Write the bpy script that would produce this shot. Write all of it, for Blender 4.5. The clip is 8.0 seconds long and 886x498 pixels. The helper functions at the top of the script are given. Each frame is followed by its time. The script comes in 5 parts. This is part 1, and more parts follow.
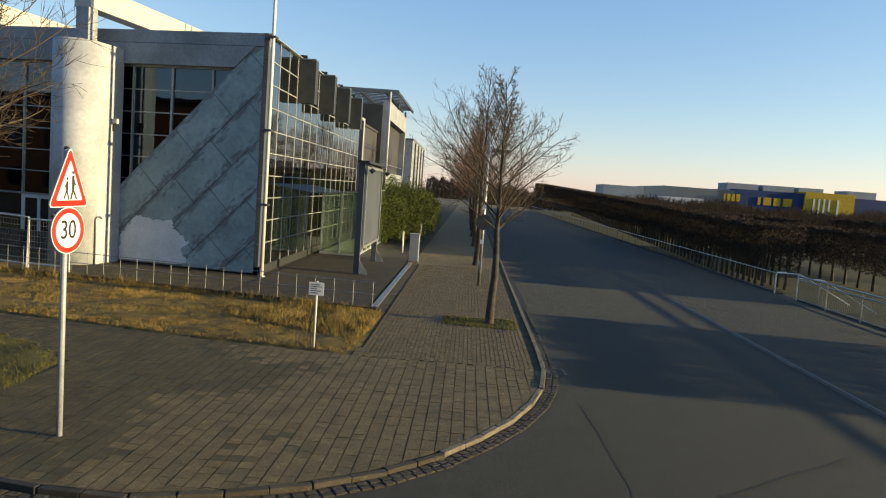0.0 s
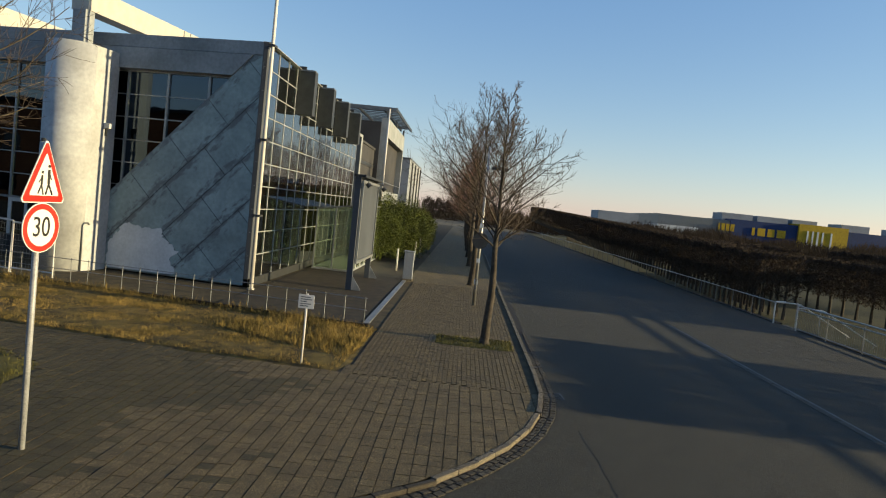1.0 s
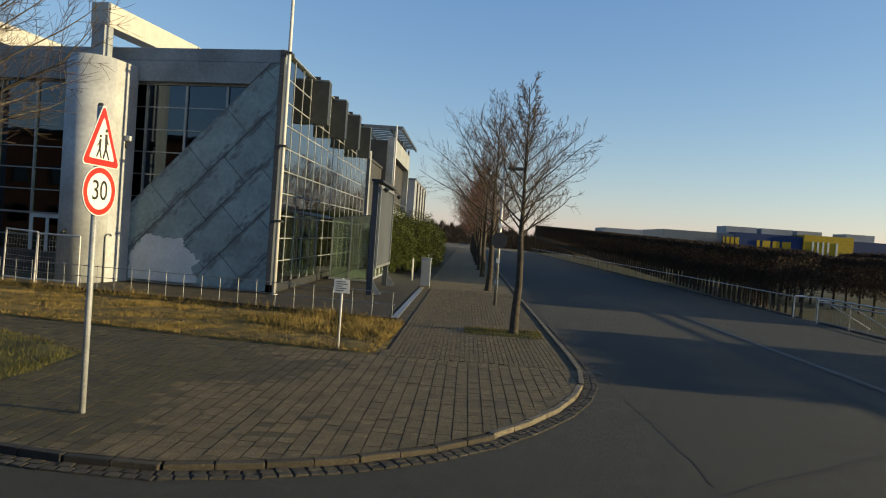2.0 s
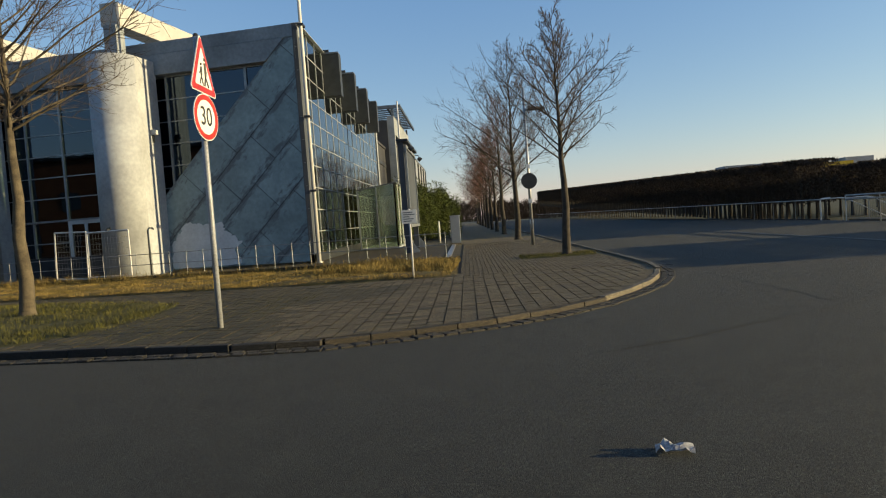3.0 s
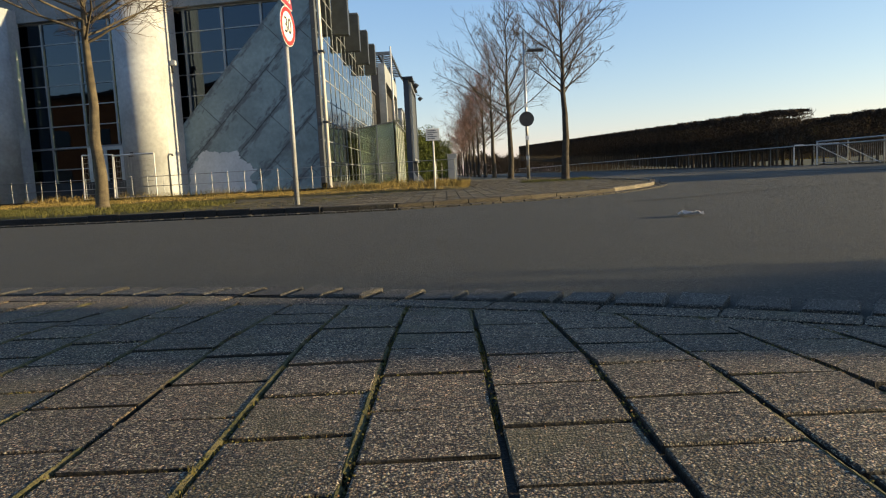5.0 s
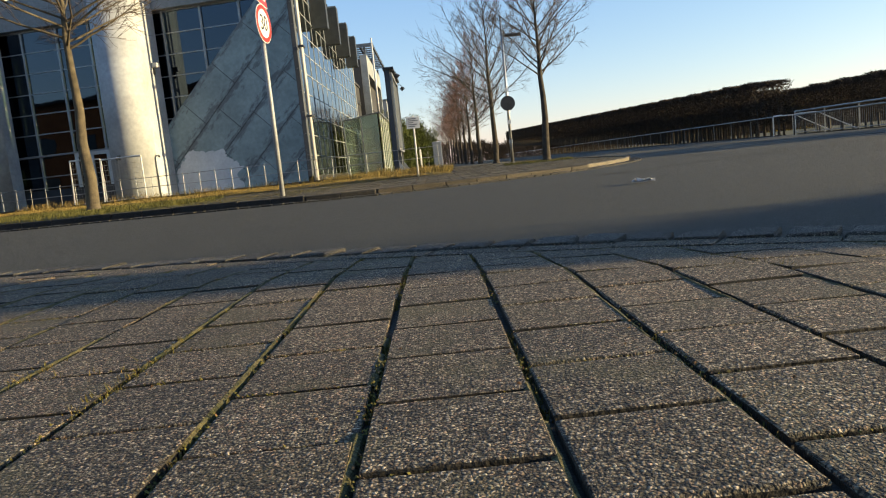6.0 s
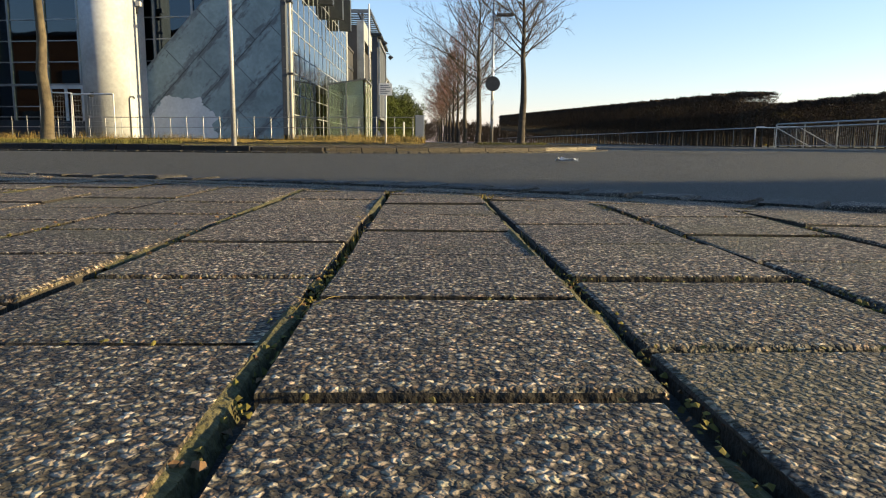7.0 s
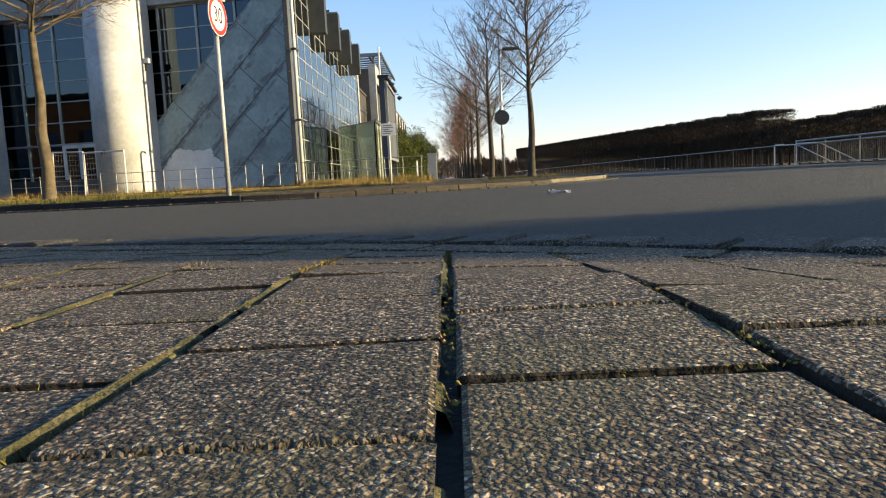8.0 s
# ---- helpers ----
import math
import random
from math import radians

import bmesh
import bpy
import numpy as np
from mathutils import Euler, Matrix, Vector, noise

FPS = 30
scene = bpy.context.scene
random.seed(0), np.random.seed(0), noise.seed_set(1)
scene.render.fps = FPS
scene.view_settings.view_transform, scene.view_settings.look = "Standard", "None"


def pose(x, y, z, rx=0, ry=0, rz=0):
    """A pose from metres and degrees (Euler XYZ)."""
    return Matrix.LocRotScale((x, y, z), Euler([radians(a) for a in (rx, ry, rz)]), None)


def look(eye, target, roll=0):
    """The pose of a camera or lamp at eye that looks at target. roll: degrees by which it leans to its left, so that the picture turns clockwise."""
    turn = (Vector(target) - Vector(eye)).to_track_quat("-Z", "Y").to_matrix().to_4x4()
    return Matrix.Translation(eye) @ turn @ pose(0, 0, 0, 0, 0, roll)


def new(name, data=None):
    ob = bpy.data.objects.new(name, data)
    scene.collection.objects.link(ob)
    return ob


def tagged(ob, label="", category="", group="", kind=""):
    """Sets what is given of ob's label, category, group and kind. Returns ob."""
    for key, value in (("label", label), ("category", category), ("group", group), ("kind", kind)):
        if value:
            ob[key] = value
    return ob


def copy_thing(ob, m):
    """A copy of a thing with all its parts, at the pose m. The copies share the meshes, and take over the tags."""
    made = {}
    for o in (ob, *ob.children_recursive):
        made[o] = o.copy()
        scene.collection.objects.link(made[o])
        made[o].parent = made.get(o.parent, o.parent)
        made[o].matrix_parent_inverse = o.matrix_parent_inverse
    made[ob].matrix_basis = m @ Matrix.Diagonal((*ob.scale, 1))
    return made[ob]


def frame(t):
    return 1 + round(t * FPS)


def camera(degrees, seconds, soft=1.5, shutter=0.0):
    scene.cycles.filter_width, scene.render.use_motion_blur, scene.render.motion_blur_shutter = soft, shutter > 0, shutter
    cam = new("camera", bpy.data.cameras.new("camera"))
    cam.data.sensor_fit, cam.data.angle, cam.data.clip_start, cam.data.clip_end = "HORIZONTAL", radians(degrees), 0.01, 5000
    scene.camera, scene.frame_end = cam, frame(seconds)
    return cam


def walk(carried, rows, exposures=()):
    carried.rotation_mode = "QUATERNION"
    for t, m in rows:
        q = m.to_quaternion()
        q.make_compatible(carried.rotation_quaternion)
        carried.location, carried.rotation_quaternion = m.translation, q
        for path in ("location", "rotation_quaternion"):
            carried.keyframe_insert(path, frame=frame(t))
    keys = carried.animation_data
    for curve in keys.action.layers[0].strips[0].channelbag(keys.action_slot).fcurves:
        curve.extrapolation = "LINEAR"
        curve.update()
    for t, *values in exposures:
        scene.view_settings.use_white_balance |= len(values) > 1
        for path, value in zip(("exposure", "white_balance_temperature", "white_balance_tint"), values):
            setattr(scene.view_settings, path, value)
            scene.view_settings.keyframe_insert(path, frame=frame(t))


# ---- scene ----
cam = camera(64.0, 8.0, soft=1.15)
PATH = [
    (0, (1.008, 0.112, 3.696), (0.944, 2.104, 3.524), 4.2),
    (0.5, (1.054, 0.369, 3.715), (0.999, 2.365, 3.588), 5.5),
    (1, (0.939, 0.668, 3.521), (0.887, 2.664, 3.410), 6.0),
    (1.2, (0.888, 0.718, 3.389), (0.835, 2.716, 3.317), 5.9),
    (2.3, (0.045, 0.481, 2.177), (-0.029, 2.480, 2.138), 3.6),
    (2.5, (-0.253, 0.501, 1.904), (-0.333, 2.499, 1.856), 3.0),
    (3, (-0.855, -0.042, 1.265), (-0.928, 1.955, 1.184), -4.2),
    (3.5, (-1.442, -0.687, 0.766), (-1.435, 1.307, 0.614), -6.1),
    (4, (-1.677, -1.245, 0.478), (-1.696, 0.745, 0.277), -4.2),
    (4.5, (-1.767, -1.602, 0.408), (-1.754, 0.391, 0.245), -1.5),
    (4.7, (-1.818, -1.823, 0.427), (-1.821, 0.168, 0.241), -1.8),
    (5.8, (-1.734, -2.438, 0.369), (-1.728, -0.451, 0.142), -6.0),
    (6, (-1.650, -2.520, 0.340), (-1.650, -0.534, 0.102), -5.9),
    (6.2, (-1.519, -2.562, 0.296), (-1.532, -0.575, 0.065), -4.6),
    (6.5, (-1.323, -2.610, 0.237), (-1.291, -0.635, -0.081), 0.8),
    (7, (-1.073, -2.485, 0.172), (-1.026, -0.508, -0.128), 0.4),
    (7.5, (-0.894, -2.248, 0.179), (-0.929, -0.262, -0.048), -2.5),
    (8, (-0.752, -2.016, 0.175), (-0.772, -0.026, -0.022), -2.9),
]
walk(cam, [(t, look(eye, target, roll)) for t, eye, target, roll in PATH],
     exposures=[(0.0, 1.22, 6680, 9), (0.5, 1.11, 6680, 9), (1.2, 0.95, 6620, 9), (2.3, 0.85, 6570, 9), (3.0, 0.85, 6580, 9),
                (3.5, 0.93, 6700, 10), (4.0, 1.02, 6800, 11), (4.5, 1.15, 6850, 12), (6.0, 1.41, 6750, 11), (8.0, 1.60, 6720, 13)])

# ---- world, sun ----
SUN_AZ, SUN_EL = radians(95.0), radians(8.2)
world = bpy.data.worlds.new("sky")
scene.world = world
world.use_nodes = True
wn = world.node_tree.nodes
sky = wn.new("ShaderNodeTexSky")
sky.sky_type, sky.sun_disc = "NISHITA", False
sky.sun_elevation, sky.sun_rotation = SUN_EL, SUN_AZ
sky.air_density, sky.dust_density, sky.ozone_density = 1.0, 0.25, 2.2
wn["Background"].inputs[1].default_value = 0.095
# cold, very clear winter air: an even blue veil down to the horizon
air = wn.new("ShaderNodeVectorMath")
air.operation = "MULTIPLY_ADD"
air.inputs[1].default_value, air.inputs[2].default_value = (1.13, 0.92, 0.68), (0.03, 0.50, 1.78)
world.node_tree.links.new(sky.outputs[0], air.inputs[0])
world.node_tree.links.new(air.outputs[0], wn["Background"].inputs[0])
sun = new("sun", bpy.data.lights.new("sun", "SUN"))
sun.data.energy, sun.data.angle, sun.data.color = 5.0, radians(0.6), (1.0, 0.81, 0.46)
sun_dir = Vector((math.sin(SUN_AZ) * math.cos(SUN_EL), math.cos(SUN_AZ) * math.cos(SUN_EL), math.sin(SUN_EL)))
sun.matrix_world = look(sun_dir * 50, (0, 0, 0))

# ---- materials ----
TONE = 0.67   # one factor on all paints and stones, balancing them against sun and sky strength


def material(name, colour, rough=0.8, metal=0.0, second=None, scale=3.0, fine=60.0, fine_amount=0.25,
             bump=0.3, bump_scale=80.0, island=0.0, obj_random=0.0, contrast=(0.35, 0.65), spec=0.3, bump_dist=0.004):
    """Two-scale noise colour with grain bump, at world size."""
    colour = tuple(c * TONE for c in colour)
    second = tuple(c * TONE for c in second) if second else None
    m = bpy.data.materials.new(name)
    m.use_nodes = True
    n, l = m.node_tree.nodes, m.node_tree.links
    p = n["Principled BSDF"]
    p.inputs["Roughness"].default_value, p.inputs["Metallic"].default_value = rough, metal
    p.inputs["Specular IOR Level"].default_value = spec
    geo = n.new("ShaderNodeNewGeometry")
    big = n.new("ShaderNodeTexNoise")
    big.inputs["Scale"].default_value, big.inputs["Detail"].default_value = scale, 6
    l.new(geo.outputs["Position"], big.inputs["Vector"])
    ramp = n.new("ShaderNodeValToRGB")
    second = second or tuple(c * 0.7 for c in colour)
    ramp.color_ramp.elements[0].position, ramp.color_ramp.elements[1].position = contrast
    ramp.color_ramp.elements[0].color, ramp.color_ramp.elements[1].color = (*second, 1), (*colour, 1)
    l.new(big.outputs[0], ramp.inputs[0])
    small = n.new("ShaderNodeTexNoise")
    small.inputs["Scale"].default_value, small.inputs["Detail"].default_value = fine, 3
    l.new(geo.outputs["Position"], small.inputs["Vector"])
    rng = n.new("ShaderNodeMapRange")
    rng.inputs[1].default_value, rng.inputs[2].default_value = 0.3, 0.7
    rng.inputs[3].default_value, rng.inputs[4].default_value = 1 - fine_amount, 1 + fine_amount
    l.new(small.outputs[0], rng.inputs[0])
    last = rng.outputs[0]
    if island or obj_random:
        info = n.new("ShaderNodeObjectInfo")
        add = n.new("ShaderNodeMath")
        add.operation = "ADD"
        l.new(geo.outputs["Random Per Island"], add.inputs[0])
        l.new(info.outputs["Random"], add.inputs[1])
        frac = n.new("ShaderNodeMath")
        frac.operation = "FRACT"
        l.new(add.outputs[0], frac.inputs[0])
        r2 = n.new("ShaderNodeMapRange")
        amount = max(island, obj_random)
        r2.inputs[3].default_value, r2.inputs[4].default_value = 1 - amount, 1 + amount
        l.new(frac.outputs[0], r2.inputs[0])
        mul = n.new("ShaderNodeMath")
        mul.operation = "MULTIPLY"
        l.new(last, mul.inputs[0])
        l.new(r2.outputs[0], mul.inputs[1])
        last = mul.outputs[0]
    mix = n.new("ShaderNodeVectorMath")
    mix.operation = "SCALE"
    l.new(ramp.outputs[0], mix.inputs[0])
    l.new(last, mix.inputs["Scale"])
    l.new(mix.outputs[0], p.inputs["Base Color"])
    if bump:
        bn = n.new("ShaderNodeTexNoise")
        bn.inputs["Scale"].default_value, bn.inputs["Detail"].default_value = bump_scale, 4
        l.new(geo.outputs["Position"], bn.inputs["Vector"])
        b = n.new("ShaderNodeBump")
        b.inputs["Strength"].default_value, b.inputs["Distance"].default_value = bump, bump_dist
        l.new(bn.outputs[0], b.inputs["Height"])
        l.new(b.outputs[0], p.inputs["Normal"])
    return m


def stony(name, light, dark, cell=230.0, bump=0.8, island=0.12, moss=None, rough=0.8, lo=0.15, hi=0.9, gaps=0.45, glint=2.0, tint=0.0, dust_sheen=0.0):
    """Exposed-aggregate surface: small voronoi grains of mixed tones."""
    light, dark = tuple(c * TONE for c in light), tuple(c * TONE for c in dark)
    m = bpy.data.materials.new(name)
    m.use_nodes = True
    n, l = m.node_tree.nodes, m.node_tree.links
    p = n["Principled BSDF"]
    p.inputs["Roughness"].default_value, p.inputs["Specular IOR Level"].default_value = rough, 0.35
    # added sheen that brightens the surface at grazing view
    p.inputs["Sheen Weight"].default_value, p.inputs["Sheen Roughness"].default_value = dust_sheen, 0.4
    p.inputs["Sheen Tint"].default_value = (0.62, 0.60, 0.55, 1)
    geo = n.new("ShaderNodeNewGeometry")
    vor = n.new("ShaderNodeTexVoronoi")
    vor.inputs["Scale"].default_value = cell
    # grains are bent out of round by a fine noise
    bend = n.new("ShaderNodeTexNoise")
    bend.inputs["Scale"].default_value, bend.inputs["Detail"].default_value = cell * 0.9, 2
    l.new(geo.outputs["Position"], bend.inputs["Vector"])
    shift = n.new("ShaderNodeVectorMath")
    shift.operation = "MULTIPLY_ADD"
    l.new(bend.outputs["Color"], shift.inputs[0])
    shift.inputs[1].default_value = (1.5 / cell,) * 3
    l.new(geo.outputs["Position"], shift.inputs[2])
    l.new(shift.outputs[0], vor.inputs["Vector"])
    sep = n.new("ShaderNodeSeparateColor")
    l.new(vor.outputs["Color"], sep.inputs[0])
    ramp = n.new("ShaderNodeValToRGB")
    e = ramp.color_ramp.elements
    e[0].position, e[0].color = lo, (*dark, 1)
    e[1].position, e[1].color = hi, (*light, 1)
    top = ramp.color_ramp.elements.new(0.985)
    top.color = (*(min(1, c * glint) for c in light), 1)
    l.new(sep.outputs[0], ramp.inputs[0])
    big = n.new("ShaderNodeTexNoise")
    big.inputs["Scale"].default_value, big.inputs["Detail"].default_value = 2.2, 5
    l.new(geo.outputs["Position"], big.inputs["Vector"])
    rng = n.new("ShaderNodeMapRange")
    rng.inputs[1].default_value, rng.inputs[2].default_value = 0.3, 0.7
    rng.inputs[3].default_value, rng.inputs[4].default_value = 0.78, 1.18
    l.new(big.outputs[0], rng.inputs[0])
    info = n.new("ShaderNodeObjectInfo")
    add = n.new("ShaderNodeMath")
    l.new(geo.outputs["Random Per Island"], add.inputs[0])
    l.new(info.outputs["Random"], add.inputs[1])
    frac = n.new("ShaderNodeMath")
    frac.operation = "FRACT"
    l.new(add.outputs[0], frac.inputs[0])
    r2 = n.new("ShaderNodeMapRange")
    r2.inputs[3].default_value, r2.inputs[4].default_value = 1 - island, 1 + island
    l.new(frac.outputs[0], r2.inputs[0])
    mul = n.new("ShaderNodeMath")
    mul.operation = "MULTIPLY"
    l.new(rng.outputs[0], mul.inputs[0])
    l.new(r2.outputs[0], mul.inputs[1])
    # hollows between the grains: their shade is put into the colour
    gap = n.new("ShaderNodeMapRange")
    gap.inputs[1].default_value, gap.inputs[2].default_value = 0.35, 0.62
    gap.inputs[3].default_value, gap.inputs[4].default_value = 1.12, gaps
    l.new(vor.outputs["Distance"], gap.inputs[0])
    mul2 = n.new("ShaderNodeMath")
    mul2.operation = "MULTIPLY"
    l.new(mul.outputs[0], mul2.inputs[0])
    l.new(gap.outputs[0], mul2.inputs[1])
    sc = n.new("ShaderNodeVectorMath")
    sc.operation = "SCALE"
    l.new(ramp.outputs[0], sc.inputs[0])
    l.new(mul2.outputs[0], sc.inputs["Scale"])
    last = sc.outputs[0]
    if tint:
        # single grains of reddish and greenish stone
        hue = n.new("ShaderNodeValToRGB")
        hue.color_ramp.interpolation = "CONSTANT"
        he = hue.color_ramp.elements
        he[0].color, he[1].position, he[1].color = (1, 1, 1, 1), 0.45, (1.0, 0.80, 0.70, 1)
        for at, col in ((0.68, (0.86, 0.92, 0.86, 1)), (0.84, (1.0, 0.98, 1.06, 1))):
            he.new(at).color = col
        l.new(sep.outputs[2], hue.inputs[0])
        tm = n.new("ShaderNodeMix")
        tm.data_type, tm.blend_type = "RGBA", "MULTIPLY"
        tm.inputs[0].default_value = tint
        l.new(last, tm.inputs[6])
        l.new(hue.outputs[0], tm.inputs[7])
        last = tm.outputs[2]
    if moss:
        mn = n.new("ShaderNodeTexNoise")
        mn.inputs["Scale"].default_value, mn.inputs["Detail"].default_value = 5.0, 8
        l.new(geo.outputs["Position"], mn.inputs["Vector"])
        mr = n.new("ShaderNodeMapRange")
        mr.inputs[1].default_value, mr.inputs[2].default_value = 0.52, 0.72
        mr.inputs[4].default_value = 0.55
        l.new(mn.outputs[0], mr.inputs[0])
        mx = n.new("ShaderNodeMix")
        mx.data_type = "RGBA"
        l.new(mr.outputs[0], mx.inputs[0])
        l.new(last, mx.inputs[6])
        mx.inputs[7].default_value = (*moss, 1)
        last = mx.outputs[2]
    l.new(last, p.inputs["Base Color"])
    b = n.new("ShaderNodeBump")
    b.inputs["Strength"].default_value, b.inputs["Distance"].default_value = bump, 1.0 / cell
    hgt = n.new("ShaderNodeMath")
    hgt.operation = "SUBTRACT"
    l.new(sep.outputs[1], hgt.inputs[0])
    l.new(vor.outputs["Distance"], hgt.inputs[1])
    l.new(hgt.outputs[0], b.inputs["Height"])
    l.new(b.outputs[0], p.inputs["Normal"])
    return m


def glass_material(name, tint, ior=1.6, gloss_rough=0.02, dust_sheen=None, haze=0.0, coat=(0.92, 0.96, 1.0)):
    """A thin pane: tinted see-through with a mirror share by Fresnel."""
    m = bpy.data.materials.new(name)
    m.use_nodes = True
    n, l = m.node_tree.nodes, m.node_tree.links
    n.remove(n["Principled BSDF"])
    tr, gl, mx, fr = (n.new(k) for k in ("ShaderNodeBsdfTransparent", "ShaderNodeBsdfGlossy", "ShaderNodeMixShader", "ShaderNodeFresnel"))
    tr.inputs[0].default_value = (*tint, 1)
    gl.inputs["Color"].default_value, gl.inputs["Roughness"].default_value = (*coat, 1), gloss_rough
    fr.inputs[0].default_value = ior
    geo = n.new("ShaderNodeNewGeometry")
    wob = n.new("ShaderNodeTexNoise")
    wob.inputs["Scale"].default_value = 0.9
    l.new(geo.outputs["Position"], wob.inputs["Vector"])
    b = n.new("ShaderNodeBump")
    b.inputs["Strength"].default_value, b.inputs["Distance"].default_value = 0.06, 0.05
    l.new(wob.outputs[0], b.inputs["Height"])
    l.new(b.outputs[0], gl.inputs["Normal"])
    l.new(fr.outputs[0], mx.inputs[0])
    clear = tr.outputs[0]
    if haze:
        # a film of dust in blotches
        df, dm, dn, dr = (n.new(k) for k in ("ShaderNodeBsdfDiffuse", "ShaderNodeMixShader", "ShaderNodeTexNoise", "ShaderNodeMapRange"))
        df.inputs[0].default_value = (*dust_sheen, 1)
        dn.inputs["Scale"].default_value, dn.inputs["Detail"].default_value = 0.8, 6
        dr.inputs[1].default_value, dr.inputs[2].default_value = 0.3, 0.7
        dr.inputs[3].default_value, dr.inputs[4].default_value = haze * 0.5, haze * 1.5
        l.new(geo.outputs["Position"], dn.inputs["Vector"])
        l.new(dn.outputs[0], dr.inputs[0])
        l.new(dr.outputs[0], dm.inputs[0])
        l.new(clear, dm.inputs[1])
        l.new(df.outputs[0], dm.inputs[2])
        clear = dm.outputs[0]
    l.new(clear, mx.inputs[1])
    l.new(gl.outputs[0], mx.inputs[2])
    l.new(mx.outputs[0], n["Material Output"].inputs[0])
    return m


M_ASPHALT = stony("asphalt", (0.0405, 0.0412, 0.0300), (0.0139, 0.0141, 0.0103), cell=170, bump=0.6, island=0, rough=0.85, glint=3.6, dust_sheen=0.038)
M_PAVER = stony("paver_concrete", (0.42, 0.328, 0.212), (0.045, 0.033, 0.019), cell=235, bump=0.8, island=0.14, lo=0.12, hi=0.88, tint=0.9, dust_sheen=0.012, glint=2.0, moss=(0.075, 0.065, 0.026), gaps=0.12)
M_PAVER_FAR = stony("paver_concrete_worn", (0.255, 0.188, 0.086), (0.118, 0.085, 0.037), cell=120, bump=0.4, island=0.16, moss=(0.05, 0.042, 0.02))
M_PAVER_MOSSY = stony("paver_concrete_mossy", (0.135, 0.105, 0.044), (0.055, 0.044, 0.018), cell=120, bump=0.5, island=0.22, moss=(0.055, 0.046, 0.014))
M_CLINKER = material("brick_clinker", (0.062, 0.046, 0.027), second=(0.034, 0.026, 0.016), island=0.25, rough=0.85)
M_JOINT = material("joint_dirt", (0.045, 0.036, 0.024), second=(0.022, 0.018, 0.012), scale=14, bump=0.8, bump_scale=140)
M_MOSS = material("moss", (0.19, 0.155, 0.032), second=(0.075, 0.065, 0.018), scale=20, rough=1, bump=0)
M_SILT = material("joint_silt", (0.125, 0.105, 0.045), second=(0.055, 0.055, 0.018), scale=16, fine=220, fine_amount=0.4, rough=1, bump=0.9, bump_scale=260, contrast=(0.40, 0.60))
M_CRUMB = material("leaf_crumb", (0.26, 0.13, 0.05), second=(0.10, 0.06, 0.03), scale=40, rough=0.9, bump=0, island=0.5)
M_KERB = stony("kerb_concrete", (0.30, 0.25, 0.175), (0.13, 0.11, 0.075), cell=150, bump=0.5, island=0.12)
# two darker kerb copies: the shade of the side-street faces is put into their colour
M_KERB_BROWN = stony("brown_kerb", (0.115, 0.092, 0.058), (0.045, 0.037, 0.025), cell=150, bump=0.6, island=0.2)
M_KERB_DARK = stony("dark_kerb", (0.045, 0.04, 0.032), (0.02, 0.018, 0.015), cell=150, bump=0.5, island=0.2)
M_GUTTER = stony("gutter_stone", (0.21, 0.19, 0.15), (0.045, 0.04, 0.032), cell=300, bump=0.9, island=0.2, gaps=0.25)
M_GUTTER_FAR = stony("soiled_gutter_stone", (0.12, 0.105, 0.078), (0.035, 0.031, 0.024), cell=300, bump=0.9, island=0.25, gaps=0.4, moss=(0.05, 0.043, 0.02))
M_TAR = stony("bitumen", (0.034, 0.0353, 0.0277), (0.0115, 0.0120, 0.0094), cell=170, bump=0.6, island=0, rough=0.85, dust_sheen=0.034)
M_STRIP = stony("worn_concrete_strip", (0.13, 0.115, 0.085), (0.03, 0.028, 0.022), cell=150, bump=0.5, island=0.35, moss=(0.03, 0.028, 0.02))
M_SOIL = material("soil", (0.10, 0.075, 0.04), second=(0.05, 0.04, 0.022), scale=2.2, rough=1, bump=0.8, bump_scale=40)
M_TURF = material("winter_turf", (0.17, 0.125, 0.034), second=(0.045, 0.036, 0.014), scale=2.6, rough=1, bump=0.9, bump_scale=60, bump_dist=0.02)
M_BLADE = material("dry_grass", (0.41, 0.275, 0.075), second=(0.11, 0.088, 0.023), scale=2.2, rough=0.9, bump=0, island=0.4)
M_TURF_GREEN = material("mossy_turf", (0.115, 0.10, 0.023), second=(0.05, 0.046, 0.013), scale=1.6, rough=1, bump=0.9, bump_scale=60, bump_dist=0.02)
M_BLADE_GREEN = material("olive_grass", (0.15, 0.135, 0.026), second=(0.058, 0.058, 0.014), scale=1.6, rough=0.9, bump=0, island=0.4)
M_LAWN = material("park_lawn", (0.048, 0.052, 0.014), second=(0.028, 0.031, 0.010), scale=0.6, rough=1, bump=0.6, bump_scale=12, bump_dist=0.03)
M_CONCRETE = material("fair_concrete", (0.37, 0.40, 0.42), second=(0.25, 0.275, 0.29), scale=0.7, fine=9, fine_amount=0.12, bump=0.25, bump_scale=25)
M_COLUMN = material("column_concrete", (0.53, 0.55, 0.56), second=(0.40, 0.415, 0.42), scale=0.9, fine=8, fine_amount=0.10, bump=0.3, bump_scale=22)
M_STONE = material("stained_stone_panel", (0.355, 0.455, 0.465), second=(0.265, 0.335, 0.34), scale=0.9, fine=7, fine_amount=0.12, bump=0.3, bump_scale=30, island=0.05, contrast=(0.30, 0.60))
SLAB_H, SLAB_W, SLAB_SHIFT = 1.25, 2.0, 0.8
# soot and algae that crept out of the sloping joints in ragged streaks
sn, sl = M_STONE.node_tree.nodes, M_STONE.node_tree.links


